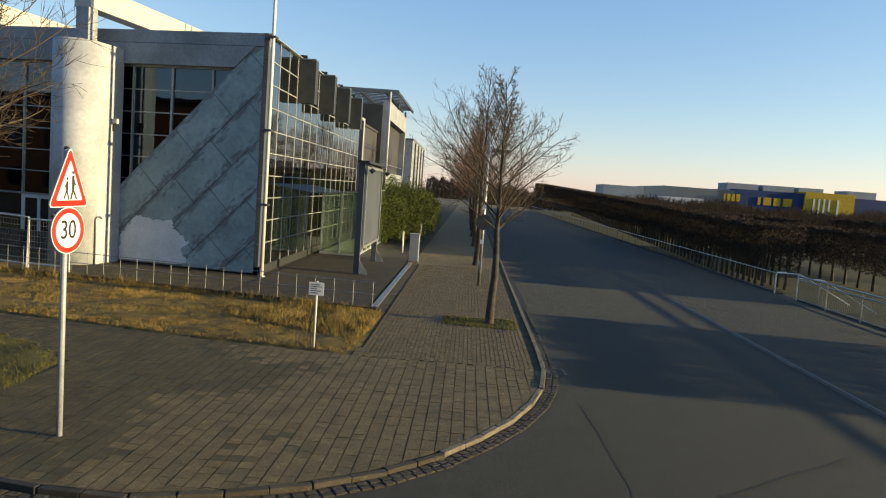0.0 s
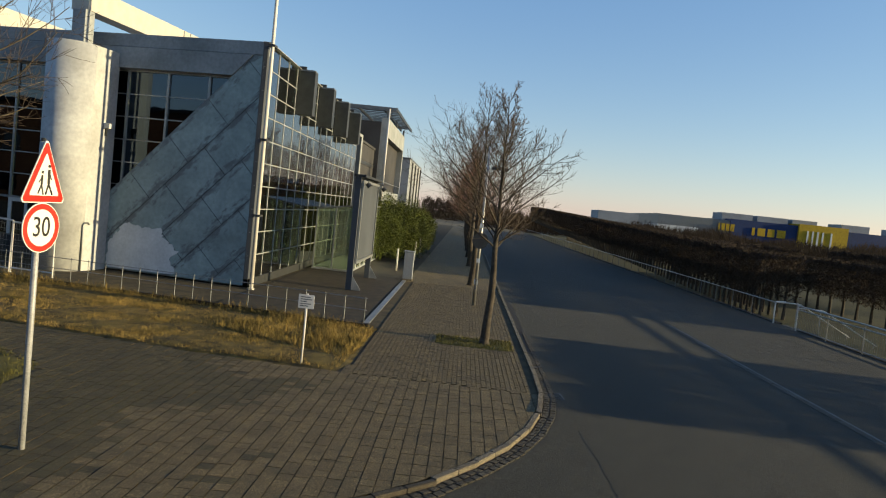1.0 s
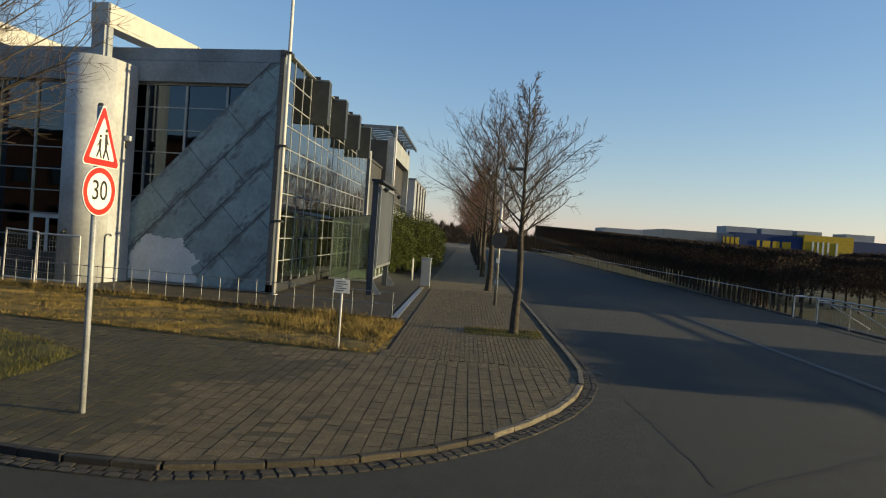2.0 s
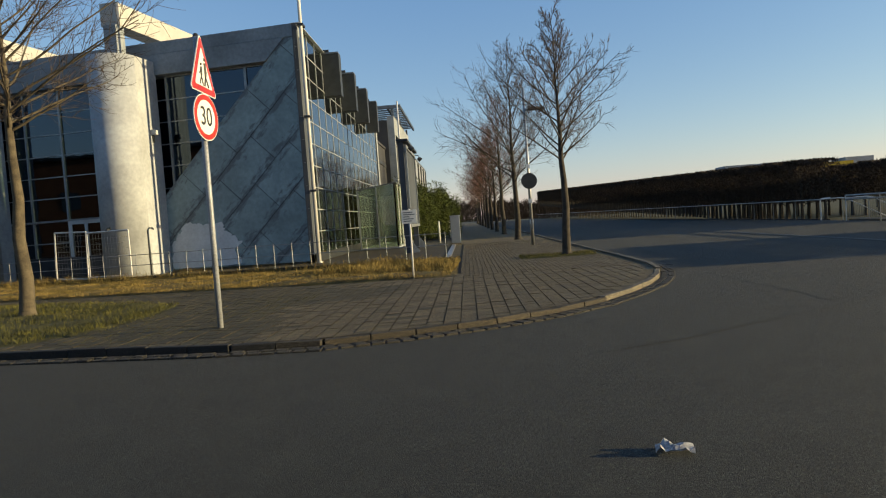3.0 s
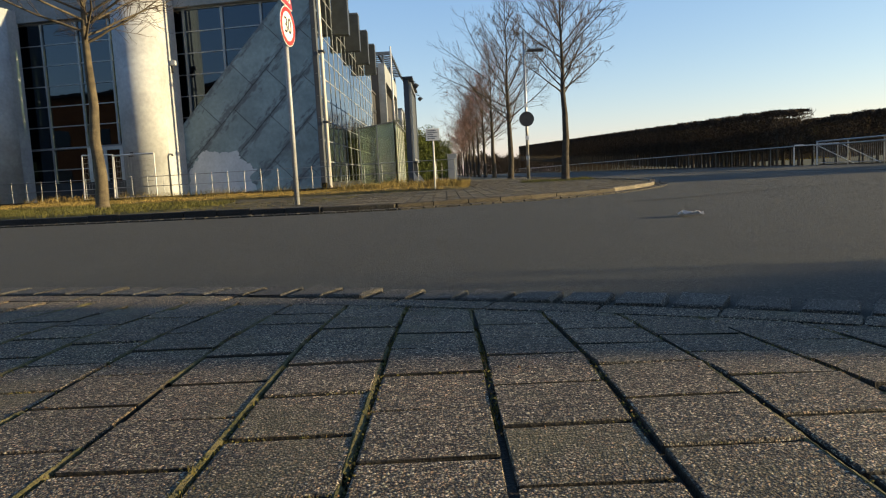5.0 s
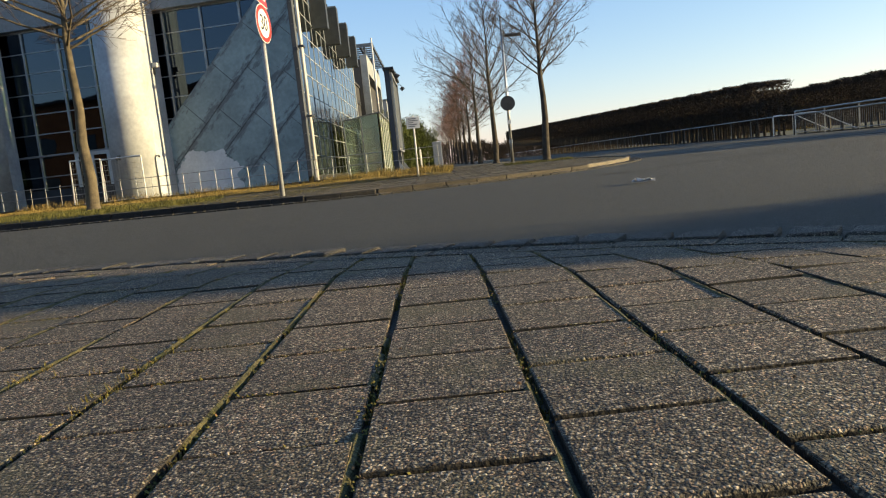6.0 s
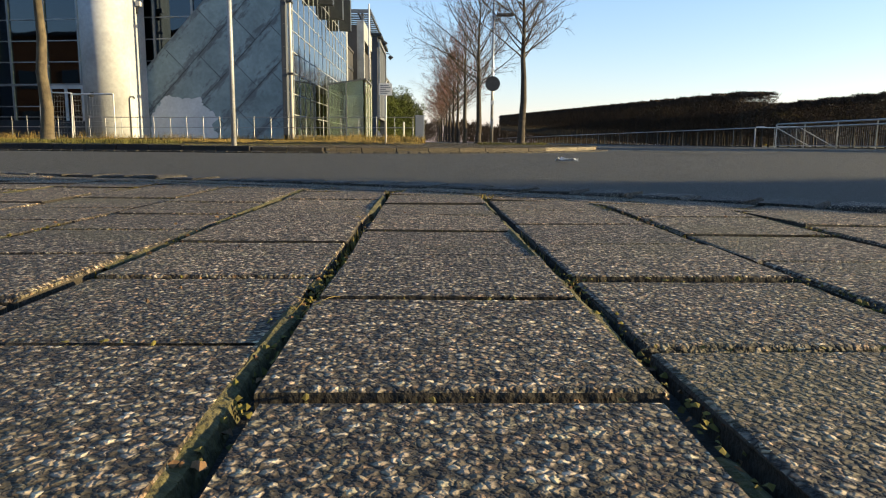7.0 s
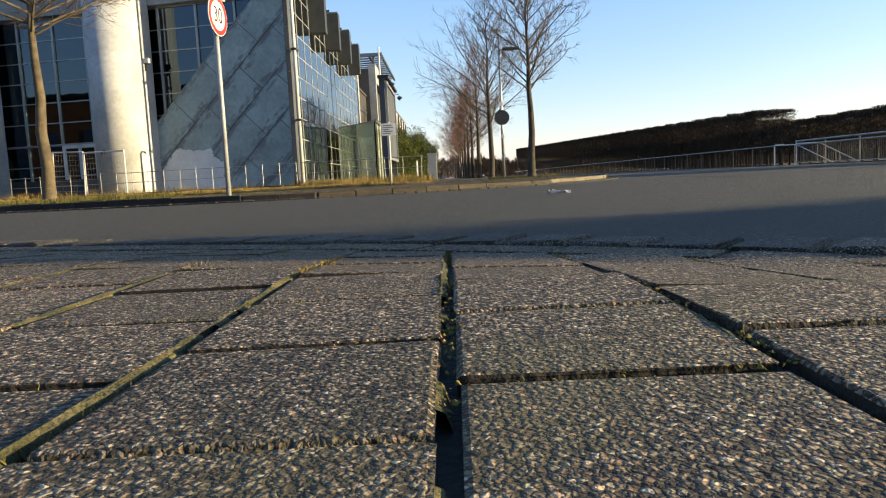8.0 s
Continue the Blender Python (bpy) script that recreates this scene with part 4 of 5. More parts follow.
# dark strip of bitumen where the road meets the stones, and a gully
gully = thing("gully_grate", pose(3.12, 14.9, 0.004, 0, 0, 4), "black cast iron road gully beside the kerb", "drain cover")
part("frame", box(-0.17, 0.17, -0.24, 0.24, -0.05, 0.006, 0.004), M_DARK, gully)
for k in range(7):
    part("bar", box(-0.14, 0.14, -0.20 + k * 0.06, -0.17 + k * 0.06, 0.006, 0.014), M_BLACK, gully)

# pale seam along the road, broken into lengths
seam = thing("road_seam", Matrix.Identity(4), "pale worn concrete strip along the road", "road marking", kind="structure")
for k in range(16):
    y = 28.3 - k * 1.6
    part("strip", box(9.0 + 0.008 * k, 9.19 + 0.008 * k, y - 1.57, y, -0.05, 0.005 + 0.001 * (k % 2)), M_STRIP, seam)
structure("tar_seam_1", prism([(9.22, 5), (9.34, 5), (9.26, 28), (9.20, 28)], -0.05, 0.0035), M_DARK, "black bitumen joint along the pale strip", "road marking")


def tar_line(name, pts, w, label, z=0.0025):
    """A thin wandering line of bitumen along a few waypoints."""
    rng = random.Random(len(name) + int(w * 1000))
    fine = []
    for (x0, y0), (x1, y1) in zip(pts, pts[1:]):
        for k in range(8):
            fine.append((x0 + (x1 - x0) * k / 8 + rng.gauss(0, 0.012), y0 + (y1 - y0) * k / 8 + rng.gauss(0, 0.012)))
    lo, hi = offset(fine, w / 2), offset(fine, -w / 2)
    bm = bmesh.new()
    a = [bm.verts.new((x, y, z)) for x, y in lo]
    b = [bm.verts.new((x, y, z)) for x, y in hi]
    for k in range(len(a) - 1):
        bm.faces.new((a[k], a[k + 1], b[k + 1], b[k]))
    for f in bm.faces:
        f.normal_update()
        if f.normal.z < 0:
            f.normal_flip()
    return structure(name, bm, M_TAR, label, "road marking")


tar_line("tar_seam_2", [(3.3, 12.6), (3.37, 10.4), (3.40, 9.2), (3.36, 8.3)], 0.09, "dark bitumen crack line on the asphalt")
tar_line("tar_seam_3", [(0.25, 6.23), (1.1, 6.64), (2.16, 7.33), (2.97, 7.83), (4.05, 8.68), (4.76, 9.18), (7.5, 11.2)], 0.08, "long curved bitumen line on the asphalt", 0.0045)


# ---- signs and poles ----
def disc(r, depth, sides=48, inner=0.0):
    """A disc (or ring) in the y-z plane, facing +x."""
    bm = bmesh.new()
    if inner:
        o = [[bm.verts.new((d, rr * math.cos(k * math.tau / sides), rr * math.sin(k * math.tau / sides))) for k in range(sides)] for rr in (r, inner) for d in (0, depth)]
        for p, q in ((0, 1), (1, 3), (3, 2), (2, 0)):
            for k in range(sides):
                bm.faces.new((o[p][k], o[p][(k + 1) % sides], o[q][(k + 1) % sides], o[q][k]))
    else:
        o = [[bm.verts.new((d, r * math.cos(k * math.tau / sides), r * math.sin(k * math.tau / sides))) for k in range(sides)] for d in (0, depth)]
        bm.faces.new(o[0])
        bm.faces.new(o[1])
        for k in range(sides):
            bm.faces.new((o[0][k], o[0][(k + 1) % sides], o[1][(k + 1) % sides], o[1][k]))
    bmesh.ops.recalc_face_normals(bm, faces=bm.faces[:])
    return bm


def rounded_triangle(side, rad, depth, x0):
    h = side * math.sqrt(3) / 2
    corners = [(-side / 2, -h / 3), (side / 2, -h / 3), (0, 2 * h / 3)]
    pts = []
    for i, (y, z) in enumerate(corners):
        l = math.hypot(y, z)
        cy, cz = y * (1 - 2 * rad / l), z * (1 - 2 * rad / l)
        mid = math.atan2(z, y)
        pts += [(cy + rad * math.cos(mid + w), cz + rad * math.sin(mid + w)) for w in np.linspace(-math.pi / 3, math.pi / 3, 7)]
    bm = prism(pts, 0, depth)
    bmesh.ops.transform(bm, matrix=Matrix(((0, 0, 1, x0), (1, 0, 0, 0), (0, 1, 0, 0), (0, 0, 0, 1))), verts=bm.verts)
    return bm


def text_mesh(body, size, depth):
    cu = bpy.data.curves.new("digits", "FONT")
    cu.body, cu.size, cu.extrude, cu.align_x, cu.align_y = body, size, depth, "CENTER", "CENTER"
    ob = bpy.data.objects.new("digits", cu)
    me = bpy.data.meshes.new_from_object(ob)
    bpy.data.objects.remove(ob)
    return me


SIGN_TURN = -9.0
sign = thing("traffic_sign", pose(-4.1, 9.0, Z_FAR, 0, 0, SIGN_TURN), "grey pole with red-rimmed triangle and 30 sign", "traffic sign")
part("pole", tube([(-0.04, 0, -0.2), (-0.04, 0, 1.5), (-0.04, 0, 3.75)], 0.038, 16), M_POLE, sign, "galvanised steel pole", smooth=True)
part("cap", tube([(-0.04, 0, 3.75), (-0.04, 0, 3.79)], [0.04, 0.025], 12), M_BLACK, sign)
Z30, ZTRI = 2.72, 3.28
plate = part("round_plate", disc(0.30, 0.012), M_SIGN_WHITE, sign, "white round speed limit sign with red rim", m=Matrix.Translation((0.0, 0, Z30)))
part("red_ring", disc(0.288, 0.004, inner=0.222), M_RED, plate, m=Matrix.Translation((0.012, 0, 0)))
digits = text_mesh("30", 0.34, 0.002)
digits.materials.append(M_BLACK)
part("digits", digits, None, plate, m=Matrix.Translation((0.0145, 0, 0)) @ Matrix(((0, 0, 1, 0), (0.86, 0, 0, 0), (0, 1.0, 0, 0), (0, 0, 0, 1))))
tri = part("triangle_plate", rounded_triangle(0.90, 0.04, 0.012, 0.0), M_SIGN_WHITE, sign, "white triangular warning sign with red rim", m=pose(0.0, 0, ZTRI, 0, 0, 9))
part("red_triangle", rounded_triangle(0.86, 0.04, 0.003, 0.012), M_RED, tri)
part("white_field", rounded_triangle(0.60, 0.02, 0.003, 0.015), M_SIGN_WHITE, tri)
# the symbol as plain strokes
for y0, z0, y1, z1, w in ((-0.075, -0.04, -0.07, 0.07, 0.034), (0.065, -0.03, 0.06, 0.14, 0.042), (-0.075, -0.04, -0.135, -0.15, 0.022), (-0.075, -0.04, -0.03, -0.16, 0.022), (0.065, -0.03, 0.15, -0.16, 0.026), (0.065, -0.03, 0.015, -0.16, 0.026), (-0.07, 0.05, -0.13, -0.02, 0.016), (0.06, 0.12, 0.12, 0.02, 0.018), (-0.072, 0.088, -0.068, 0.118, 0.034), (0.058, 0.165, 0.062, 0.198, 0.04)):
    d = Vector((0, y1 - y0, z1 - z0))
    part("stroke", tube([(0.019, y0, z0), (0.019, y1, z1)], w / 2, 4), M_BLACK, tri)
for z in (Z30 + 0.12, Z30 - 0.12, ZTRI - 0.1, ZTRI + 0.15):
    part("clamp", box(-0.09, 0.0, -0.05, 0.05, z - 0.015, z + 0.015), M_STEEL, sign)

note = thing("notice_post", pose(-2.06, 14.85, 0.13, 1.5, 0.5, 0), "small white notice board on a thin pole in grass", "notice board")
part("pole", tube([(0, 0, -0.2), (0.0, 0, 1.42)], 0.021, 10), M_WHITE, note, smooth=True)
board = part("board", box(-0.17, 0.15, -0.032, -0.022, 1.12, 1.40, 0.003), M_SIGN_WHITE, note)
for k, w in enumerate((0.2, 0.24, 0.13, 0.22, 0.17)):
    part("line", box(-0.13, -0.13 + w, -0.036, -0.032, 1.34 - 0.045 * k, 1.36 - 0.045 * k), M_GREY, board)

lamp_post = thing("street_lamp", pose(1.6, 27.07, Z_FAR), "grey street lamp with short arm and round sign", "street lamp")
part("pole", tube([(0, 0, -0.1), (0, 0, 2.4), (0, 0, 5.95)], [0.065, 0.055, 0.04], 14), M_STEEL, lamp_post, smooth=True)
part("door", box(-0.03, 0.03, -0.075, -0.055, 0.6, 1.0), M_GREY, lamp_post)
part("arm", tube([(0, 0, 5.1), (0.35, 0, 5.16)], 0.025, 8), M_GREY, lamp_post)
part("lamp_head", box(0.12, 0.78, -0.13, 0.13, 5.08, 5.2, 0.04), M_DARK, lamp_post)
part("round_sign", disc(0.30, 0.012), M_DARK, lamp_post, "dark back of a round traffic sign", m=Matrix.Translation((0, -0.075, 2.43)) @ Matrix.Rotation(radians(-90), 4, "Z"))
for z in (0.8, 1.6, 2.9):
    part("sticker", box(-0.066, 0.066, -0.066, 0.03, z, z + 0.16), M_PATCH, lamp_post)

cabinet = thing("utility_cabinet", pose(-1.42, 33.4, Z_FAR), "pale grey utility cabinet on the pavement edge", "cabinet")
part("body", box(-0.22, 0.22, -0.2, 0.2, 0.08, 1.32, 0.01), M_FARWALL, cabinet)
part("plinth", box(-0.23, 0.23, -0.21, 0.21, -0.05, 0.08), M_KERB, cabinet)
part("door", box(-0.2, 0.2, -0.212, -0.2, 0.12, 1.26, 0.004), M_FARWALL, cabinet)
part("roof", box(-0.25, 0.25, -0.23, 0.23, 1.32, 1.37, 0.008), M_FARWALL, cabinet)
bollard = thing("bollard", pose(-2.35, 37.6, Z_FAR), "slim white bollard on the forecourt", "bollard", "bollards")
part("post", tube([(0, 0, -0.05), (0, 0, 1.12)], 0.045, 12), M_WHITE, bollard, smooth=True)
part("cap", tube([(0, 0, 1.12), (0, 0, 1.17)], [0.047, 0.03], 12), M_STEEL, bollard)
for p in ((-2.0, 46.0), (-2.2, 54.0)):
    copy_thing(bollard, pose(*p, Z_FAR))

# ---- forecourt ----
structure("forecourt", prism([(-6.1, 21.2), (-1.7, 20.3), (-1.62, 48), (-6.1, 48)], -0.05, Z_FAR + 0.004), M_CLINKER, "dark brick paved forecourt", "paving")
channel = thing("drain_channel", Matrix.Identity(4), "pale metal drain channel along the forecourt", "drain")
for k in range(13):
    part("grating", box(-1.62, -1.44, 20.2 + k, 21.18 + k, 0.0, Z_FAR + 0.02, 0.004), M_STEEL, channel)

# low railing behind the grass, posts on a dark kerb
railing = thing("garden_railing", Matrix.Translation((-1.45, 19.75, 0)) @ Matrix.Rotation(ASKEW, 4, "Z"), "low white railing with thin wires on a dark kerb", "railing")
part("kerb", box(-22, 0.1, -0.1, 0.1, 0.0, 0.22, 0.01), M_JOINT, railing)
for k in range(38):
    part("post", tube([(-0.05 - k * 0.575, 0, 0.2), (-0.05 - k * 0.575 + rng.uniform(-0.012, 0.012), 0, 0.93)], 0.010, 6), M_GREY, railing)
for z in (0.58, 0.9):
    part("wire", tube([(0.0, 0, z), (-11, 0, z - 0.015), (-22, 0, z)], 0.011, 5), M_STEEL, railing)


def mesh_panel(m, w, h, label):
    pn = thing("fence_panel", m, label, "fence panel", "mesh fence panels")
    for a, b in (((0, 0, 0), (0, 0, h)), ((w, 0, 0), (w, 0, h)), ((0, 0, h), (w, 0, h)), ((0, 0, 0.15), (w, 0, 0.15))):
        part("tube", tube([a, b], 0.024, 8), M_WHITE, pn)
    bm = bmesh.new()
    for k in range(1, int(w / 0.11)):
        tube([(k * 0.11, 0, 0.15), (k * 0.11, 0, h)], 0.003, 3, bm, False)
    part("wires", bm, M_STEEL, pn)
    bm = bmesh.new()
    for k in range(1, int(h / 0.18)):
        tube([(0, 0, 0.15 + k * 0.18), (w, 0, 0.15 + k * 0.18)], 0.005, 3, bm, False)
    part("cross_wires", bm, M_STEEL, pn)


mesh_panel(Matrix.Translation((-14.65, 23.15, 0.08)) @ Matrix.Rotation(ASKEW, 4, "Z") @ Matrix.Rotation(radians(2), 4, "Y"), 1.2, 1.7, "leaning white mesh fence panel beside the column")
mesh_panel(Matrix.Translation((-13.35, 22.85, 0.08)) @ Matrix.Rotation(ASKEW, 4, "Z"), 1.55, 1.62, "upright white mesh fence panel before the column")

# ---- railings by the steps and along the street ----
street_rail = thing("street_railing", Matrix.Translation((15.22, 32.8, 0)), "long thin steel railing along the street", "railing", "steel railings")
part("top_rail", tube([(0, 0, 0.94), (0, 60, 0.96), (0, 130, 0.96)], 0.026, 8), M_STEEL, street_rail)
for k in range(52):
    part("post", tube([(0, k * 2.5, -0.05), (0, k * 2.5, 0.94)], 0.020, 6), M_GREY, street_rail)
for y in (0.0,):
    part("end_hoop", tube([(0, y, 0.0), (0.0, y, 0.9), (0.03, y, 0.97), (0.45, y, 0.99)], 0.034, 8), M_WHITE, street_rail)
near_rail = thing("street_railing", Matrix.Translation((15.22, 30.65, 0)), "steel railing with many thin upright bars", "railing", "steel railings")
part("top_rail", tube([(0, 0, 1.06), (0, -30, 1.06)], 0.034, 8), M_STEEL, near_rail)
part("second_rail", tube([(0, 0, 0.90), (0, -30, 0.90)], 0.028, 8), M_STEEL, near_rail)
part("bottom_rail", tube([(0, 0, 0.1), (0, -30, 0.1)], 0.018, 6), M_STEEL, near_rail)
for k in range(13):
    part("post", tube([(0, -k * 2.5, -0.05), (0, -k * 2.5, 1.06)], 0.028, 6), M_WHITE if k < 1 else M_STEEL, near_rail)
bar_me = mesh_from("bar", tube([(0, 0, 0.1), (0, 0, 0.96)], 0.007, 5), M_GREY)
for k in range(120):
    part("bar", bar_me, None, near_rail, m=Matrix.Translation((0, -0.13 - k * 0.13, 0)))
for y, lab in ((30.65, "steel handrail down the near side of the steps"), (32.75, "steel handrail down the far side of the steps")):
    hr = thing("handrail", Matrix.Translation((15.22, y, 0)), lab, "handrail", "handrails")
    part("rail", tube([(0, 0, 0.96), (0.95, 0, 0.96), (1.1, 0, 0.93), (3.4, 0, -0.28)], 0.024, 8), M_WHITE, hr)
    for x, z in ((0.95, 0.96), (3.3, -0.22)):
        part("post", tube([(x, 0, -0.4), (x, 0, z)], 0.022, 6), M_STEEL, hr)

# ---- paper on the road ----
bm = bmesh.new()
rng = random.Random(4)
nx, ny = 9, 6
grid = [[bm.verts.new(((i / (nx - 1) - 0.5) * 0.19, (j / (ny - 1) - 0.5) * 0.13, 0.010 + 0.035 * rng.random() * (0.4 + math.sin(i * 0.9 + j * 0.6) ** 2))) for j in range(ny)] for i in range(nx)]
for i in range(nx - 1):
    for j in range(ny - 1):
        bm.faces.new((grid[i][j], grid[i + 1][j], grid[i + 1][j + 1], grid[i][j + 1]))
bmesh.ops.solidify(bm, geom=bm.faces[:], thickness=0.002)
tagged(part("paper_scrap", bm, M_PAPER, m=pose(0.12, 3.57, 0.002, 0, 0, -12)), "crumpled white paper scrap lying on the asphalt", "litter")


# ---- bushes ----
def bush(m, seed, r, h, label):
    rng = random.Random(seed)
    vs, fs = [], []
    canes = []
    for k in range(46):
        a, q = rng.random() * math.tau, r * rng.random() ** 0.6
        canes.append((q * math.cos(a), q * math.sin(a), h * (1.02 - 0.38 * (q / r) ** 2) * rng.uniform(0.78, 1.08), rng.gauss(0, 0.16), rng.gauss(0, 0.16)))
    for cx, cy, top, lx, ly in canes:
        for _ in range(230):
            u = 0.05 + 0.95 * rng.random() ** 0.8
            p = Vector((cx + lx * u * top * 0.5, cy + ly * u * top * 0.5, top * u))
            d = Vector((rng.gauss(0, 0.8) + cx / r * 0.3, rng.gauss(0, 0.8) + cy / r * 0.3, rng.gauss(0.45, 0.5))).normalized()
            w = d.cross(Vector((rng.gauss(0, 1), rng.gauss(0, 1), rng.gauss(0, 1)))).normalized()
            p += d * rng.uniform(0.0, 0.22)
            l, b = rng.uniform(0.14, 0.34), rng.uniform(0.009, 0.02)
            i = len(vs)
            vs += [p, p + d * l * 0.45 + w * b, p + d * l - Vector((0, 0, 0.04)), p + d * l * 0.45 - w * b]
            fs.append((i, i + 1, i + 2, i + 3))
    me = bpy.data.meshes.new("leaves")
    me.from_pydata(vs, [], fs)
    me.materials.append(M_LEAF)
    bs = thing("bush", m, label, "bush", "evergreen bushes")
    part("leaves", me, None, bs)
    bm = bmesh.new()
    for k in range(14):
        a = k * 2.4
        tube([(0.25 * r * math.cos(a), 0.25 * r * math.sin(a), -0.05), (0.5 * r * math.cos(a), 0.5 * r * math.sin(a), h * 0.5), (0.62 * r * math.cos(a + 0.2), 0.62 * r * math.sin(a + 0.2), h * 0.85)], [0.025, 0.02, 0.008], 5, bm)
    part("stems", bm, M_LEAF, bs)
    return bs


b1 = bush(Matrix.Translation((-4.3, 43.6, Z_FAR)), 1, 1.5, 3.7, "tall green evergreen bush with narrow leaves")
for x, y, s in ((-3.1, 46.2, 0.95), (-4.6, 47.5, 1.1), (-2.9, 50.0, 1.0), (-4.4, 53, 1.05), (-3.0, 56, 0.95), (-3.9, 60, 1.1), (-3.0, 64, 0.9)):
    copy_thing(b1, pose(x, y, Z_FAR, 0, 0, x * 200) @ Matrix.Scale(s, 4))

# ---- far distance ----
store = thing("furniture_store", Matrix.Translation((64, 232, 0)), "blue and yellow flat-roofed store far off", "building")
part("wall", box(-1, 22, 0, 40, -1, 9.6), M_GREY, store, "grey-blue store wall")
part("wall", box(22, 43.5, -0.5, 40, -1, 10.2), M_BLUE, store, "deep blue store wall")
part("wall", box(43.5, 59, -1.5, 40, -1, 10.8), M_SIGNYELLOW, store, "yellow store wall")
part("wall", box(59, 95, -0.5, 40, -1, 9.8), M_BLUE, store)
for x0, w, z, hh in ((29.0, 0.9, 5.6, 2.5), (30.8, 2.4, 5.6, 2.5), (34.0, 2.2, 5.6, 2.5), (37.0, 2.7, 5.6, 2.5), (18.2, 0.5, 6.2, 2.3), (19.2, 1.1, 6.2, 2.3), (20.7, 1.0, 6.2, 2.3), (22.1, 1.2, 6.2, 2.3)):
    part("letter_shape", flat_panel([(x0, z), (x0 + w, z), (x0 + w, z + hh), (x0, z + hh)], -0.75, -0.6), M_SIGNYELLOW, store)
for x in (46, 47.6, 49.2, 50.8, 53.5):
    part("stripe", box(x, x + 0.5, -1.7, -1.5, 2, 8.8), M_PATCH, store)
for x, w in ((21, 10), (32.5, 10), (44, 8), (60, 9), (78, 12)):
    part("roof_unit", box(x, x + w, 5, 14, 9.5, 12.2), M_FARWALL, store)
hall_2 = thing("far_hall", Matrix.Translation((36, 210, 0)), "low white hall far behind the hedge", "building")
part("wall", box(0, 20, 0, 20, -1, 5.4), M_FARWALL, hall_2)
part("wall", box(22, 34, 3, 20, -1, 6.0), M_PATCH, hall_2)
part("roof", box(4, 16, 2, 14, 5.4, 8.2), M_FARWALL, hall_2)

rng = random.Random(77)
vs, fs = [], []
for _ in range(80000):
    x = rng.uniform(-60, 190)
    gap = -14 < x < 4
    y = rng.uniform(240, 250) if gap else rng.uniform(190, 200) if x > 4 else rng.uniform(170, 200)
    top = 2.6 + 2.2 * (0.5 + 0.5 * math.sin(x * 0.21) * math.sin(x * 0.093 + 1)) + 1.2 * math.sin(x * 0.9) ** 8 + (2.2 if gap else 0)
    z = -0.5 + (top + 0.5) * rng.random() ** 0.8
    d = Vector((rng.gauss(0, 0.5), rng.gauss(0, 0.4), 1)).normalized()
    w = Vector((1, 0, 0)) * rng.uniform(0.03, 0.10)
    l = rng.uniform(0.6, 1.9)
    i = len(vs)
    p = Vector((x, y, z))
    vs += [p - w, p + w, p + d * l]
    fs.append((i, i + 1, i + 2))
me = bpy.data.meshes.new("far_scrub")
me.from_pydata(vs, [], fs)
me.materials.append(M_HEDGE)
tagged(part("far_scrub", me, None), "band of bare far scrub and treetops", "scrub", kind="stuff")

# ---- grass ----
GRASS_1 = [(-26, 18.85), (-9.56, 15.95), (-4.6, 15.02), (-2.6, 14.68), (-1.29, 14.62), (-1.08, 15.4), (-1.1, 19.6), (-1.5, 19.75), (-13.4, 21.75), (-26, 23.9)]
GRASS_2 = [(-6.1, 12.6), (-5.9, 10.8), (-6.2, 9.2), (-6.8, 8.42), (-9, 8.75), (-24, 11.4), (-24, 17.3), (-9.7, 14.6), (-7.2, 13.4)]
PIT = [(0.5, 18.75), (2.55, 18.6), (2.55, 20.1), (0.5, 19.95)]


def turf(name, poly, z, mound, step, label, mat=M_TURF):
    xs, ys = [p[0] for p in poly], [p[1] for p in poly]
    bm = bmesh.new()
    bm2 = prism(poly, 0, 0.01)
    bmesh.ops.delete(bm2, geom=[f for f in bm2.faces if abs(f.normal.z) < 0.5 or f.calc_center_median().z < 0.005], context="FACES")
    k = int((max(xs) - min(xs)) / step)
    for i in range(1, k):
        bmesh.ops.bisect_plane(bm2, geom=bm2.verts[:] + bm2.edges[:] + bm2.faces[:], plane_co=(min(xs) + i * step, 0, 0), plane_no=(1, 0, 0))
    k = int((max(ys) - min(ys)) / step)
    for i in range(1, k):
        bmesh.ops.bisect_plane(bm2, geom=bm2.verts[:] + bm2.edges[:] + bm2.faces[:], plane_co=(0, min(ys) + i * step, 0), plane_no=(0, 1, 0))
    for vv in bm2.verts:
        edge = vv.is_boundary
        vv.co.z = z - 0.02 if edge else z + mound * (0.6 + 0.4 * noise.noise(Vector((vv.co.x * 0.8, vv.co.y * 0.8, 0)))) + 0.02 * noise.noise(Vector((vv.co.x * 4, vv.co.y * 4, 3)))
    bm.free()
    return structure(name, bm2, mat, label, "grass", smooth=True)


turf("verge_1", GRASS_1, Z_FAR, 0.09, 0.4, "dry winter grass strip before the railing")
turf("verge_2", GRASS_2, Z_FAR, 0.06, 0.4, "thin mossy grass round the young tree", M_TURF_GREEN)
turf("tree_pit", PIT, Z_FAR, 0.03, 0.25, "small grassy tree pit in the pavement", M_TURF_GREEN)
rng = random.Random(9)


